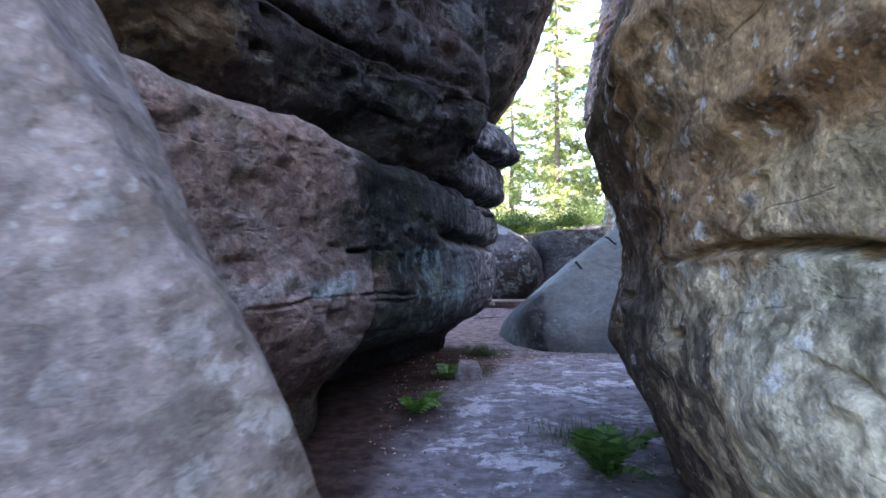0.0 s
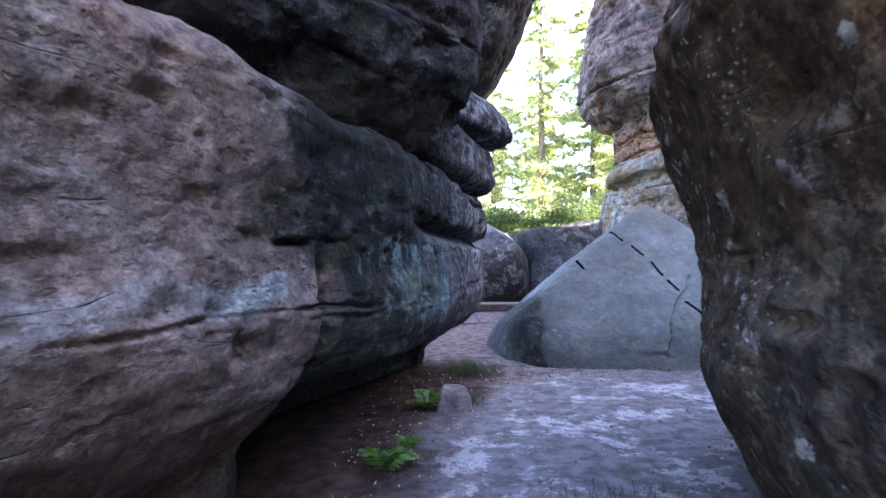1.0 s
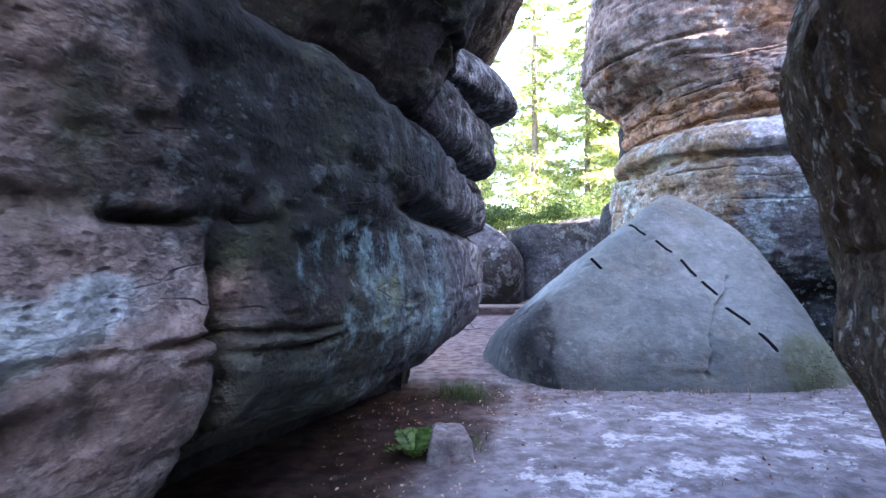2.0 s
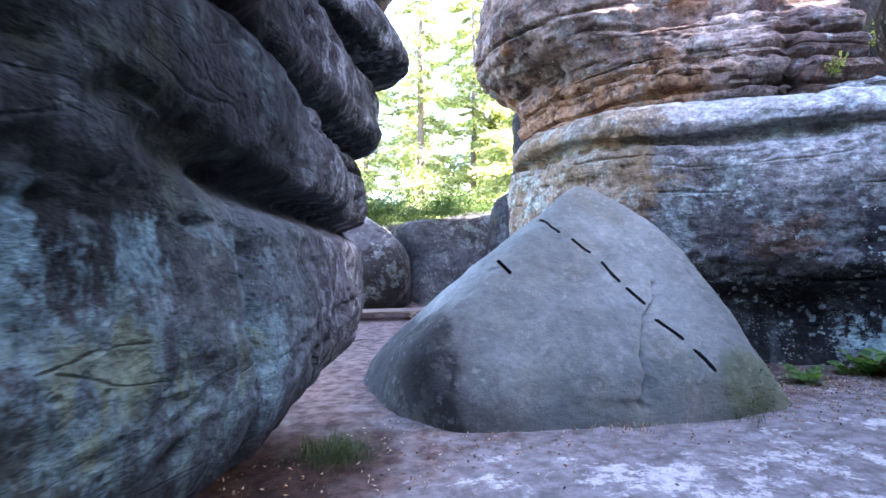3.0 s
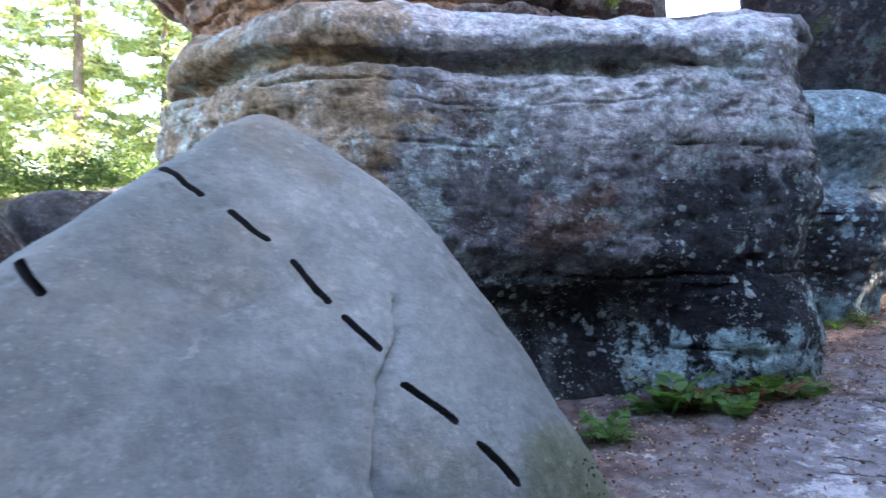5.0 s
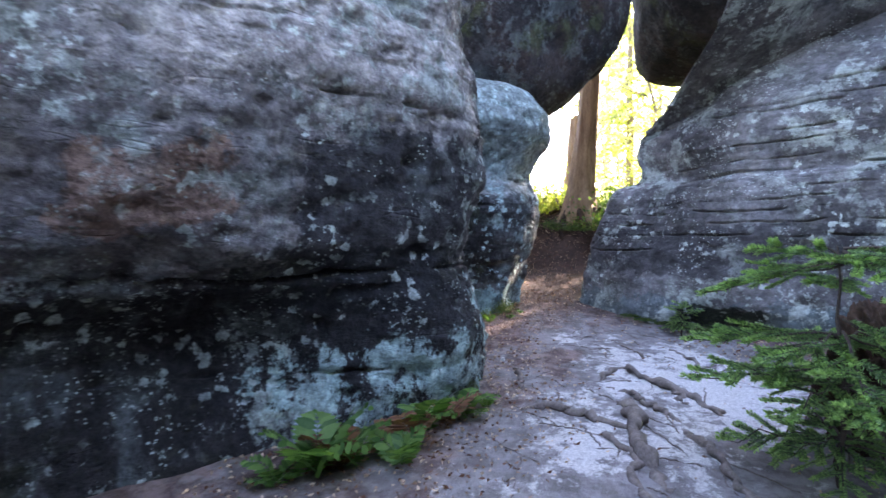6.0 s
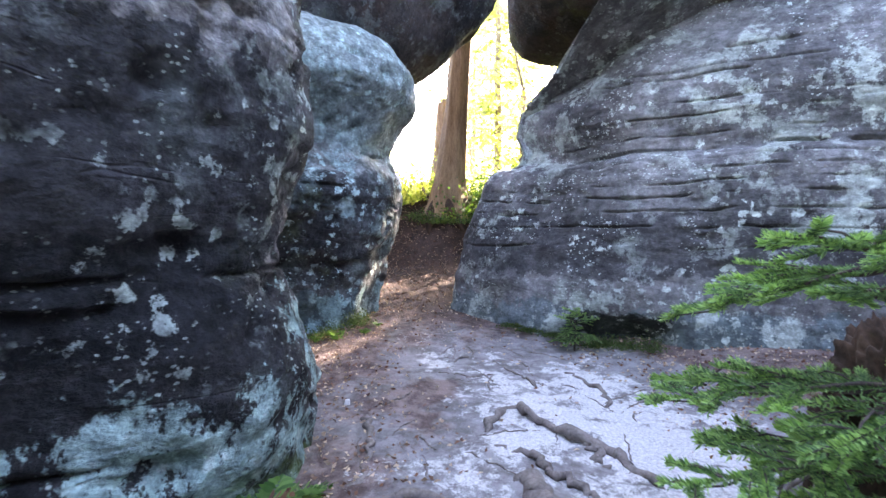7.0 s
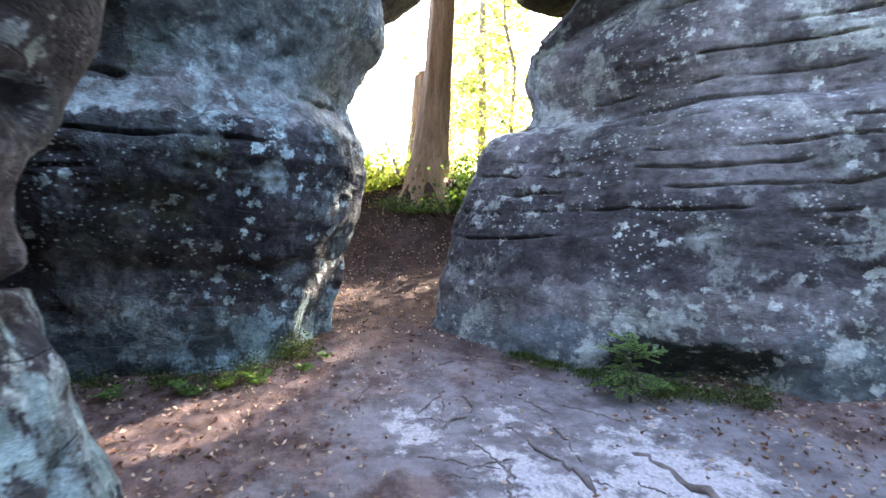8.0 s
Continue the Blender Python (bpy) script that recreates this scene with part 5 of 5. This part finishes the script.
def build_stump(place):
    """An upturned, mossy mass of earth and roots."""
    base = thing("root_stump", place, "rotten stump of red-brown roots and earth", "stump")
    bm = bmesh.new()
    bmesh.ops.create_icosphere(bm, subdivisions=6, radius=1)
    P = np.array([v.co[:] for v in bm.verts])
    d = fbm(P * 2.4, 3, 71) + 0.75 * fbm(P * (9, 9, 5), 4, 72, 0.6)
    Q = P * (1 + 0.36 * d)[:, None] * (0.30, 0.26, 0.42) + (0, 0, 0.36)
    for v, c in zip(bm.verts, Q):
        v.co = c
    part("stump_body", bm, MAT_ROT, base)
    rng = np.random.default_rng(5)
    for k in range(34):
        a = rng.uniform(0, 6.28)
        s, e = rng.uniform(0.1, 0.2), rng.uniform(0.32, 0.55)
        z0 = rng.uniform(0.25, 0.6)
        v, f = tube([(math.cos(a) * s, math.sin(a) * s, z0), (math.cos(a + 0.2) * e * 0.8, math.sin(a + 0.2) * e * 0.8, z0 * 0.6), (math.cos(a + 0.3) * e, math.sin(a + 0.3) * e, 0.0)], np.array((0.022, 0.014, 0.006)) * rng.uniform(0.3, 1.0), 6, k, 0.4)
        mesh_object("dead_root", v, f, MAT_ROOT, base)
    return base


def build_dead_tree(x, y, size=1.0, height=9.0, label="barkless pale standing trunk with a flared root foot"):
    """A barkless standing trunk with a flared, buttressed foot."""
    z = ground_z(x, y) - 0.34
    base = thing("dead_tree", (x, y, z), label, "tree")
    n, m = 60, 36
    hs = np.linspace(-0.7, height, n)
    a = np.linspace(0, 2 * math.pi, m, endpoint=False)
    V = []
    for h in hs:
        r = 0.20 + 0.24 * math.exp(-max(h, 0) / 0.40) + 0.05 * math.exp(-max(h, 0) / 1.5) - 0.012 * h
        lob = 1 + (0.11 * np.cos(a * 5 + 0.6) + 0.07 * np.cos(a * 3)) * math.exp(-max(h, 0) / 0.4) + 0.05 * np.cos(a * 7 + h)
        V.append(np.stack([r * lob * np.cos(a) - 0.02 * h, r * lob * np.sin(a) - 0.08 * h, np.full(m, h)], 1))
    V = np.concatenate(V)
    c = V[:, 2:] * (-0.02, -0.08, 1)
    V = c + (V - c) * (1 + 0.16 * fbm(V * (7, 7, 1.6), 4, 81))[:, None]
    V[-m:, 2] += 0.22 * vnoise(V[-m:] * 9, 83)
    i = np.arange(n * m).reshape(n, m)
    j = np.roll(i, -1, 1)
    mesh_object("trunk", V, np.stack([i[:-1], j[:-1], j[1:], i[1:]], -1).reshape(-1, 4), MAT_BARK, base)
    base.scale = (size,) * 3
    rng = np.random.default_rng(3)
    for k in range(6):
        t = 2 * math.pi * k / 6 + rng.uniform(-0.3, 0.3)
        pts = []
        for s in np.linspace(0.1, 1, 7):
            px, py = math.cos(t + 0.5 * s * s) * 0.75 * s, math.sin(t + 0.5 * s * s) * 0.75 * s
            pts.append((px, py, ground_z(x + px, y + py) - z + 0.22 * (1 - s) - 0.06))
        v, f = tube(pts, np.linspace(0.12, 0.025, 7), 10, k, 0.8)
        mesh_object("root", v, f, MAT_ROT, base)
    return base


def build_boardwalk():
    """A low walk of long boards on cross beams."""
    base = thing("boardwalk", (1.5, 16.6, ground_z(1.5, 16.6)), "low weathered wooden plank walk on beams", "boardwalk")

    def beam(name, x, y, z, lx, ly, lz):
        bm = bmesh.new()
        bmesh.ops.create_cube(bm, size=1.0, matrix=Matrix.Translation((x, y, z)) @ Matrix.Diagonal((lx, ly, lz, 1)))
        bmesh.ops.bevel(bm, geom=bm.edges[:], offset=0.008, segments=1, affect='EDGES')
        for v in bm.verts:
            v.co.z += 0.006 * math.sin(v.co.x * 3.1 + y * 9)
        part(name, bm, MAT_PLANK, base)
    for k in range(4):
        beam("board", 0.02 * k, 0.19 * k, 0.20, 7.0, 0.16, 0.045)
    for k in range(5):
        beam("cross_beam", -3.0 + 1.5 * k, 0.28, 0.11, 0.12, 0.8, 0.12)
    return base


def fallen_branch(points, radius, seed, label, twigs=4):
    """A dead branch with a few broken side twigs."""
    rng = np.random.default_rng(seed)
    line = spline(points, 16, False)
    base = thing("dead_branch", tuple(line[0]), label, "branch")
    v, f = tube(line - line[0] + 0.012 * rng.normal(size=line.shape), np.linspace(radius, radius * 0.3, 16), 7, seed, 0.5)
    mesh_object("stem", v, f, MAT_ROOT, base)
    for k in range(twigs):
        p = line[3 + 3 * k] - line[0]
        e = p + rng.normal(size=3) * 0.16 + (0, 0, 0.06)
        v, f = tube([p, (p + e) / 2 + 0.02 * rng.normal(size=3), e], np.array((0.4, 0.3, 0.12)) * radius, 5, seed + k, 0.4)
        mesh_object("twig", v, f, MAT_ROOT, base)
    return base


def ledge_plant(x, y, z, seed, label="small leafy green plant rooted in the rock face"):
    """A sprig of thin stems with a few light leaves."""
    rng = np.random.default_rng(seed)
    base = thing("ledge_plant", (x, y, z), label, "plant", "plants on the cap rock")
    for k in range(5):
        e = np.array([-0.10, -0.14, 0.12]) * rng.uniform(0.6, 1.3) + rng.normal(size=3) * 0.06
        pts = [np.zeros(3), e * 0.5 + (0, 0, 0.04), e]
        v, f = tube(pts, (0.004, 0.003, 0.0015), 5)
        stem = mesh_object("stem", v, f, MAT_TWIG, base)
        C = e * rng.uniform(0.3, 1.1, 14)[:, None] + rng.normal(size=(14, 3)) * 0.035
        v, f = leaves(C, rng.normal(size=(14, 3)), 0.055, 0.03, rng, 0.2)
        tagged(mesh_object("foliage", v, f, MAT_BROADLEAF, stem), kind="stuff")
    return base


build_boardwalk()
fallen_branch([(14.35, 7.42, ground_z(14.35, 7.42) - 0.03), (14.42, 7.62, 2.45), (14.5, 8.05, 3.10)], 0.022, 31, "thin bare dead branch leaning over the bank")
fallen_branch([(0.75, 13.35, ground_z(0.75, 13.35) + 0.02), (1.2, 13.6, ground_z(1.2, 13.6) + 0.035), (1.75, 13.7, ground_z(1.75, 13.7) + 0.02)], 0.02, 33, "dead branch lying on the brown forest soil", 3)
ledge_plant(6.68, 9.32, 3.68, 35)
ledge_plant(7.1, 9.10, 4.0, 36)
build_dead_tree(14.25, 7.10)
build_dead_tree(17.4, 7.36, 0.80, 3.4, "broken-off pale dead trunk standing in the sun")
build_stump((6.85, 5.55, ground_z(6.85, 5.55) - 0.05))
spruce_sapling((6.42, 5.93, ground_z(6.42, 5.93)), 1.16, 0.54, 4, "young green spruce with flat needled branches beside the path", 0.1, 4, 0.3, ((0.22, 0.46), (0.50, 0.60), (0.74, 0.62), (1.10, 0.52)))
spruce_sapling((9.36, 6.12, ground_z(9.36, 6.12)), 0.29, 0.17, 4, "tiny green spruce at the foot of the banded rock", 0.45, 9, 0.25)

# ferns: under the layered rock, by the rock wall, by the gateway rock
for k, (x, y, s, c) in enumerate(((6.02, 8.46, 1.15, 6), (6.18, 8.32, 0.95, 5), (6.20, 8.06, 0.8, 6), (6.62, 8.06, 0.95, 5), (6.95, 7.86, 0.7, 5), (5.86, 8.60, 0.65, 5), (7.12, 7.76, 0.45, 5))):
    fern(x, y, s, c, "bright green fern at the foot of the layered rock", MAT_FERN, 30 + k)
for k, (x, y) in enumerate(((6.10, 8.40), (6.5, 8.08), (6.8, 7.95))):
    fern(x, y, 0.8, 7, "withered brown fern under green fronds", MAT_DEADFERN, 50 + k)
for k, (x, y, s, c) in enumerate(((-0.25, 5.05, 0.75, 8), (-0.12, 5.35, 0.5, 6), (0.05, 6.55, 0.8, 7), (0.12, 6.85, 0.6, 6), (5.3, 8.55, 0.9, 6))):
    fern(x, y, s, c, "small dark green fern in the shade of the rock wall", MAT_FERN, 60 + k)
for k, (x, y, s) in enumerate(((9.62, 8.12, 0.32), (9.50, 8.45, 0.36), (9.82, 7.92, 0.28), (9.45, 8.8, 0.35), (10.0, 7.8, 0.22), (9.58, 8.28, 0.25))):
    fern(x, y, s, 6, "small green fern at the foot of the pillar rock", MAT_FERN, 90 + k)
fern(1.04, 3.5, 1.25, 11, "green fern at the foot of the brown rock", MAT_FERN, 70)
grass_tuft(1.05, 4.2, 0.30, 420, 0.14, 80)
grass_tuft(-0.02, 5.15, 0.25, 90, 0.06, 81)
grass_tuft(0.45, 6.75, 0.16, 120, 0.09, 82)
grass_tuft(0.55, 8.2, 0.26, 700, 0.17, 83)
grass_tuft(4.05, 8.05, 0.22, 200, 0.06, 84)
grass_tuft(3.0, 8.25, 0.35, 320, 0.045, 85, "dry straw-coloured grass at the foot of the boulder", MAT_LITTER)

# roots that cross the sand
for k, (pts, a, b) in enumerate((
        ([(7.62, 7.02, -0.03), (7.95, 6.93, 0.015), (8.12, 6.78, 0.02), (7.94, 6.70, 0.035), (7.76, 6.59, 0.04), (7.66, 6.45, 0.03), (7.52, 6.40, -0.02)], 0.020, 0.045),
        ([(7.68, 6.46, 0.02), (7.48, 6.44, 0.01), (7.36, 6.40, -0.02)], 0.025, 0.015),
        ([(7.66, 6.44, 0.02), (7.42, 6.30, 0.012), (7.15, 6.22, 0.0), (6.9, 6.05, -0.03)], 0.030, 0.020),
        ([(7.32, 6.83, -0.03), (7.22, 6.82, 0.045), (6.95, 6.82, 0.05), (6.63, 6.82, 0.02), (6.2, 6.75, -0.04)], 0.075, 0.055),
        ([(7.05, 7.62, -0.03), (7.07, 7.50, 0.02), (7.12, 7.28, 0.03), (7.02, 7.09, 0.025), (6.95, 6.90, 0.02), (6.9, 6.8, 0.0)], 0.022, 0.045),
        ([(7.64, 6.98, -0.02), (7.57, 6.84, 0.02), (7.38, 6.70, 0.025), (7.20, 6.58, 0.02), (7.0, 6.5, -0.03)], 0.028, 0.032),
        ([(6.98, 7.05, -0.03), (6.75, 7.0, 0.015), (6.5, 6.85, 0.02), (6.25, 6.9, 0.01), (5.9, 6.7, -0.03)], 0.022, 0.035),
        ([(6.95, 6.55, -0.02), (6.65, 6.42, 0.03), (6.35, 6.40, 0.02), (5.95, 6.25, -0.03)], 0.045, 0.025),
        ([(8.95, 6.35, -0.02), (8.55, 6.22, 0.010), (8.25, 6.18, 0.012), (7.95, 6.28, -0.02)], 0.014, 0.020),
        ([(9.2, 6.7, -0.02), (8.9, 6.75, 0.010), (8.6, 6.6, 0.010), (8.3, 6.62, -0.02)], 0.010, 0.016),
        ([(8.35, 7.75, -0.02), (7.9, 7.62, 0.012), (7.5, 7.55, 0.012), (7.15, 7.62, -0.02)], 0.016, 0.024),
        ([(9.6, 7.1, -0.02), (9.3, 6.95, 0.008), (9.1, 7.1, 0.010), (8.8, 7.05, -0.02)], 0.012, 0.010),
        ([(6.3, 5.9, 0.02), (6.0, 5.95, 0.05), (5.7, 6.1, 0.0), (5.4, 6.0, -0.03)], 0.04, 0.02))):
    root(pts, a, b, 200 + k)
for k in range(64):
    rng = np.random.default_rng(400 + k)
    x, y, t = rng.uniform(5.6, 10.5), rng.uniform(6.0, 7.6), rng.uniform(0, 3.14)
    l = rng.uniform(0.08, 0.3)
    root([(x - l * math.cos(t), y - l * math.sin(t), 0.0), (x, y + 0.04 * rng.normal(), 0.010), (x + l * math.cos(t), y + l * math.sin(t), -0.004)], 0.006, 0.004, 500 + k, "thin dark twig lying on the sandy path")

# loose stones
stone = facet_rock("white_stone", (0, 0, 0), [((1, 0.2, 0.2), (0.045, 0, 0)), ((-1, 0.1, 0.3), (-0.04, 0, 0)), ((0, 1, 0.2), (0, 0.03, 0)), ((0.1, -1, 0.1), (0, -0.035, 0)), ((0, 0, 1), (0, 0, 0.025)), ((0, 0, -1), (0, 0, -0.025))],
                   MAT_STONE, "small white stone on the path", seed=5, sharp=6, level=4, lump=0.003, rough=0.002)
tagged(stone, category="stone")
stone.scale = (0.32, 0.32, 0.32)
stone.location = (8.2, 7.78, ground_z(8.2, 7.78) + 0.015)
grey = facet_rock("grey_stone", (0, 0, 0), [((1, 0.2, 0.15), (0.14, 0, 0)), ((-1, 0.1, 0.2), (-0.14, 0, 0)), ((0, 1, 0.2), (0, 0.13, 0)), ((0.1, -1, 0.1), (0, -0.14, 0)), ((0.1, -0.2, 1), (0, 0, 0.12)), ((0, 0, -1), (0, 0, -0.12))],
                  MAT_SLAB, "dark grey blocky stone in the grass", seed=6, sharp=9, level=5, lump=0.02, rough=0.01)
tagged(grey, category="stone")
grey.location = (0.30, 6.55, ground_z(0.30, 6.55) + 0.07)


def leaf_litter():
    """Fallen leaves and needles along the edges of the path."""
    rng = np.random.default_rng(9)
    x, y = rng.uniform(-0.6, 14.6, 46000), rng.uniform(2.0, 9.0, 46000)
    line = spline([(0.1, -3), (0.15, 2.5), (0.6, 4.4), (1.4, 6.3), (3.0, 7.0), (5.5, 6.7), (7.6, 6.5), (9.4, 6.9), (13.0, 7.3)], 90, False)
    d = np.min(np.hypot(x[:, None] - line[None, :, 0], y[:, None] - line[None, :, 1]), axis=1)
    keep = (rng.uniform(0, 1, 46000) < 0.04 + 0.75 * smooth(0.4, 1.2, d) * smooth(3.5, 6.0, x) + 0.2 * smooth(0.4, 1.3, d) + 0.28 * smooth(8.5, 10.5, x) - 0.12 * smooth(10.6, 11.4, x) + 0.5 * smooth(12.2, 13.2, x)) & (d < 2.4)
    x, y = x[keep], y[keep]
    C = np.stack([x, y, ground_height(x, y)], 1)
    C[:, 2] += ground_relief(C * (1, 1, 0)) + 0.010
    D = rng.normal(size=C.shape) * (1, 1, 0.25)
    v, f = leaves(C, D, 0.030, 0.015, rng, 0.25)
    ob = mesh_object("leaf_litter", v, f, MAT_LITTER)
    return tagged(ob, "scattered brown and yellow fallen leaves", "leaves", kind="stuff")


leaf_litter()

# shrubs and moss
rng = np.random.default_rng(12)
tops = [(x, rng.uniform(17.9, 20.5), 2.62 + 0.10 * rng.normal() + 0.05 * (x - 3)) for x in np.linspace(1.6, 8.0, 46)]
tops += [(x, rng.uniform(19.5, 21.5), 2.5 + 0.08 * rng.normal()) for x in np.linspace(-2.5, 3.0, 26)]
shrub_mass("bilberry_shrubs", tops, 34000, 0.042, MAT_SHRUB, "dense low green bilberry shrubs on the rocks", "shrub", 13, (0.30, 0.36, 0.36))
far = [(rng.uniform(-6, 14), rng.uniform(21.5, 30), 2.75) for _ in range(70)]
shrub_mass("undergrowth", far, 14000, 0.08, MAT_FARLEAF, "sunlit green undergrowth on the forest floor", "shrub", 14, (0.9, 0.9, 0.5))
bank = [(rng.uniform(14.8, 22), rng.uniform(1.5, 12.5), 0) for _ in range(90)]
bank = [(x, y, ground_height(x, y) + 0.05) for x, y, _ in bank]
shrub_mass("bank_shrubs", bank, 12000, 0.055, MAT_BROADLEAF, "yellow-green shrubs on the forest bank", "shrub", 15, (0.45, 0.45, 0.35))
moss = [(x, y, ground_height(x, y) + 0.02) for x, y in ((9.5, 6.12), (9.65, 6.25), (9.8, 6.42), (9.95, 6.55), (9.3, 5.72), (9.4, 5.85), (9.2, 5.55), (9.35, 5.95))]
shrub_mass("moss_bank", moss, 5200, 0.010, MAT_SHRUB, "dark green moss and small plants along the rock foot", "moss", 16, (0.06, 0.06, 0.05), False)

# forest beyond the boulders
first = conifer((5.45, 26.0, 2.4), 15.0, 2.6, "tall sunlit conifer with drooping branches behind the boulders", 601)
second = conifer((9.5, 31.0, 2.4), 13.0, 2.2, "slender sunlit conifer in the forest", 602)
for k in range(11):
    rng = np.random.default_rng(700 + k)
    x, y = rng.uniform(-6, 22), rng.uniform(34, 60)
    m = pose(x, y, 2.6, 0, 0, rng.uniform(0, 360))
    copy_thing((first, second)[k % 2], m @ Matrix.Scale(rng.uniform(0.7, 1.25), 4))
# several are added out of view behind the layered rock to screen light
for x, y, a, k in ((8.4, 22.8, 40, 1.0), (11.2, 24.0, 130, 1.1), (13.0, 21.5, 250, 1.0), (8.6, 28.5, 310, 1.1), (3.9, 31.0, 10, 1.0), (10.6, 23.0, 200, 1.15), (12.6, 27.0, 75, 1.6), (10.9, 24.2, 155, 1.5)):
    copy_thing(second, pose(x, y, 2.4, 0, 0, a) @ Matrix.Scale(k, 4))
birch = broadleaf((2.1, 27.5, 2.4), 9.0, 1.8, "pale-barked slender tree with light green leaves", 620, trunk=0.07, bark=MAT_BIRCH, size=0.10)
for x, y, a in ((1.30, 23.6, 25), (1.85, 24.8, 260), (1.5, 28.6, 70), (10.0, 28.0, 140), (-2.5, 29, 200), (7.2, 34, 300), (12.5, 33, 20)):
    copy_thing(birch, pose(x, y, 2.4, 0, 0, a))
# forest beyond the gap
leafy = broadleaf((17.5, 5.4, 1.9), 7.0, 2.4, "backlit young tree with yellow-green leaves", 640, trunk=0.05, lean=(-0.6, 0.3), low=0.1, count=2600, size=0.065)
# the first three are added to dapple the sun that reaches the gap
for k, (x, y, a, s) in enumerate(((15.9, 4.4, 75, 1.0), (18.5, 2.2, 40, 1.3), (21.2, 0.9, 200, 1.4), (21, 3.0, 120, 1.1), (25, 6.0, 280, 1.2), (23, 10.5, 10, 1.2), (31, 5, 222, 1.6))):
    copy_thing(leafy, pose(x, y, float(ground_height(x, y)) - 0.05, 0, 0, a) @ Matrix.Scale(s, 4))
for k, (x, y, s) in enumerate(((20.5, 5.6, 0.7), (26, 10.6, 0.8), (33, 3.0, 1.0), (22, -4, 1.0), (16, -6, 1.0), (42, 5, 1.2))):
    copy_thing(first, pose(x, y, float(ground_height(x, y)) - 0.05, 0, 0, 47 * k) @ Matrix.Scale(s, 4))
# unseen conifers added to keep direct sun off the passage
for k, (x, y, s) in enumerate(((17.6, -0.6, 1.3), (19.4, -3.0, 1.4), (23.6, -4.4, 1.5), (18.2, -7.2, 1.5), (27.4, -5.6, 1.45), (12.6, 0.5, 1.4),
                               (5.6, -9.2, 1.5), (6.9, -7.6, 1.6), (8.2, -6.0, 1.5), (9.4, -4.6, 1.6), (10.6, -3.2, 1.5), (11.8, -1.7, 1.6), (13.1, -0.3, 1.5), (14.0, 0.6, 1.5),
                               (8.4, -9.4, 1.6), (10.0, -7.6, 1.7), (11.6, -5.8, 1.6), (13.2, -4.0, 1.7), (14.8, -2.2, 1.6), (15.8, -0.8, 1.3))):
    copy_thing(first, pose(x, y, float(ground_height(x, y)) - 0.05, 0, 0, 61 * k + 15) @ Matrix.Scale(s, 4))
near_bank = [(x, y, ground_height(x, y) + 0.05) for x, y in zip(rng.uniform(14.5, 15.8, 26), rng.uniform(7.3, 8.4, 26))]
shrub_mass("bank_shrubs", near_bank, 3600, 0.05, MAT_BROADLEAF, "sunlit yellow-green shrubs beside the bare trunk", "shrub", 18, (0.25, 0.25, 0.30))
shade_bank = [(x, y, ground_height(x, y) + 0.03) for x, y in zip(rng.uniform(13.7, 15.2, 26), rng.uniform(5.8, 6.8, 26))]
shrub_mass("bank_shrubs", shade_bank, 3600, 0.05, MAT_SHRUB, "dark green shrubs in the shade beside the bare trunk", "shrub", 19, (0.25, 0.25, 0.28))
skirt = [(14.12 + 0.42 * math.cos(a), 7.10 + 0.48 * math.sin(a), 0) for a in np.linspace(1.9, 4.9, 12)]
skirt = [(x, y, ground_height(x, y) + 0.02) for x, y, _ in skirt]
shrub_mass("moss_bank", skirt, 3000, 0.024, MAT_SHRUB, "dark moss and low leaves round the foot of the bare trunk", "moss", 24, (0.13, 0.13, 0.08), False)
patch = [(4.12 + 0.05 * k, 8.12 + 0.03 * k, 0.16 + 0.05 * k) for k in range(4)]
shrub_mass("moss_patch", patch, 1600, 0.014, MAT_SHRUB, "green moss on the foot of the wedge boulder", "moss", 17, (0.10, 0.06, 0.09), False)
foot = [(x, y, ground_height(x, y) + 0.02) for x, y in ((9.62, 8.32), (9.72, 8.18), (9.58, 8.6), (9.95, 8.0), (9.55, 8.95), (10.05, 7.98))]
shrub_mass("moss_bank", foot, 2600, 0.012, MAT_SHRUB, "dark green moss along the foot of the pillar rock", "moss", 23, (0.07, 0.07, 0.05), False)
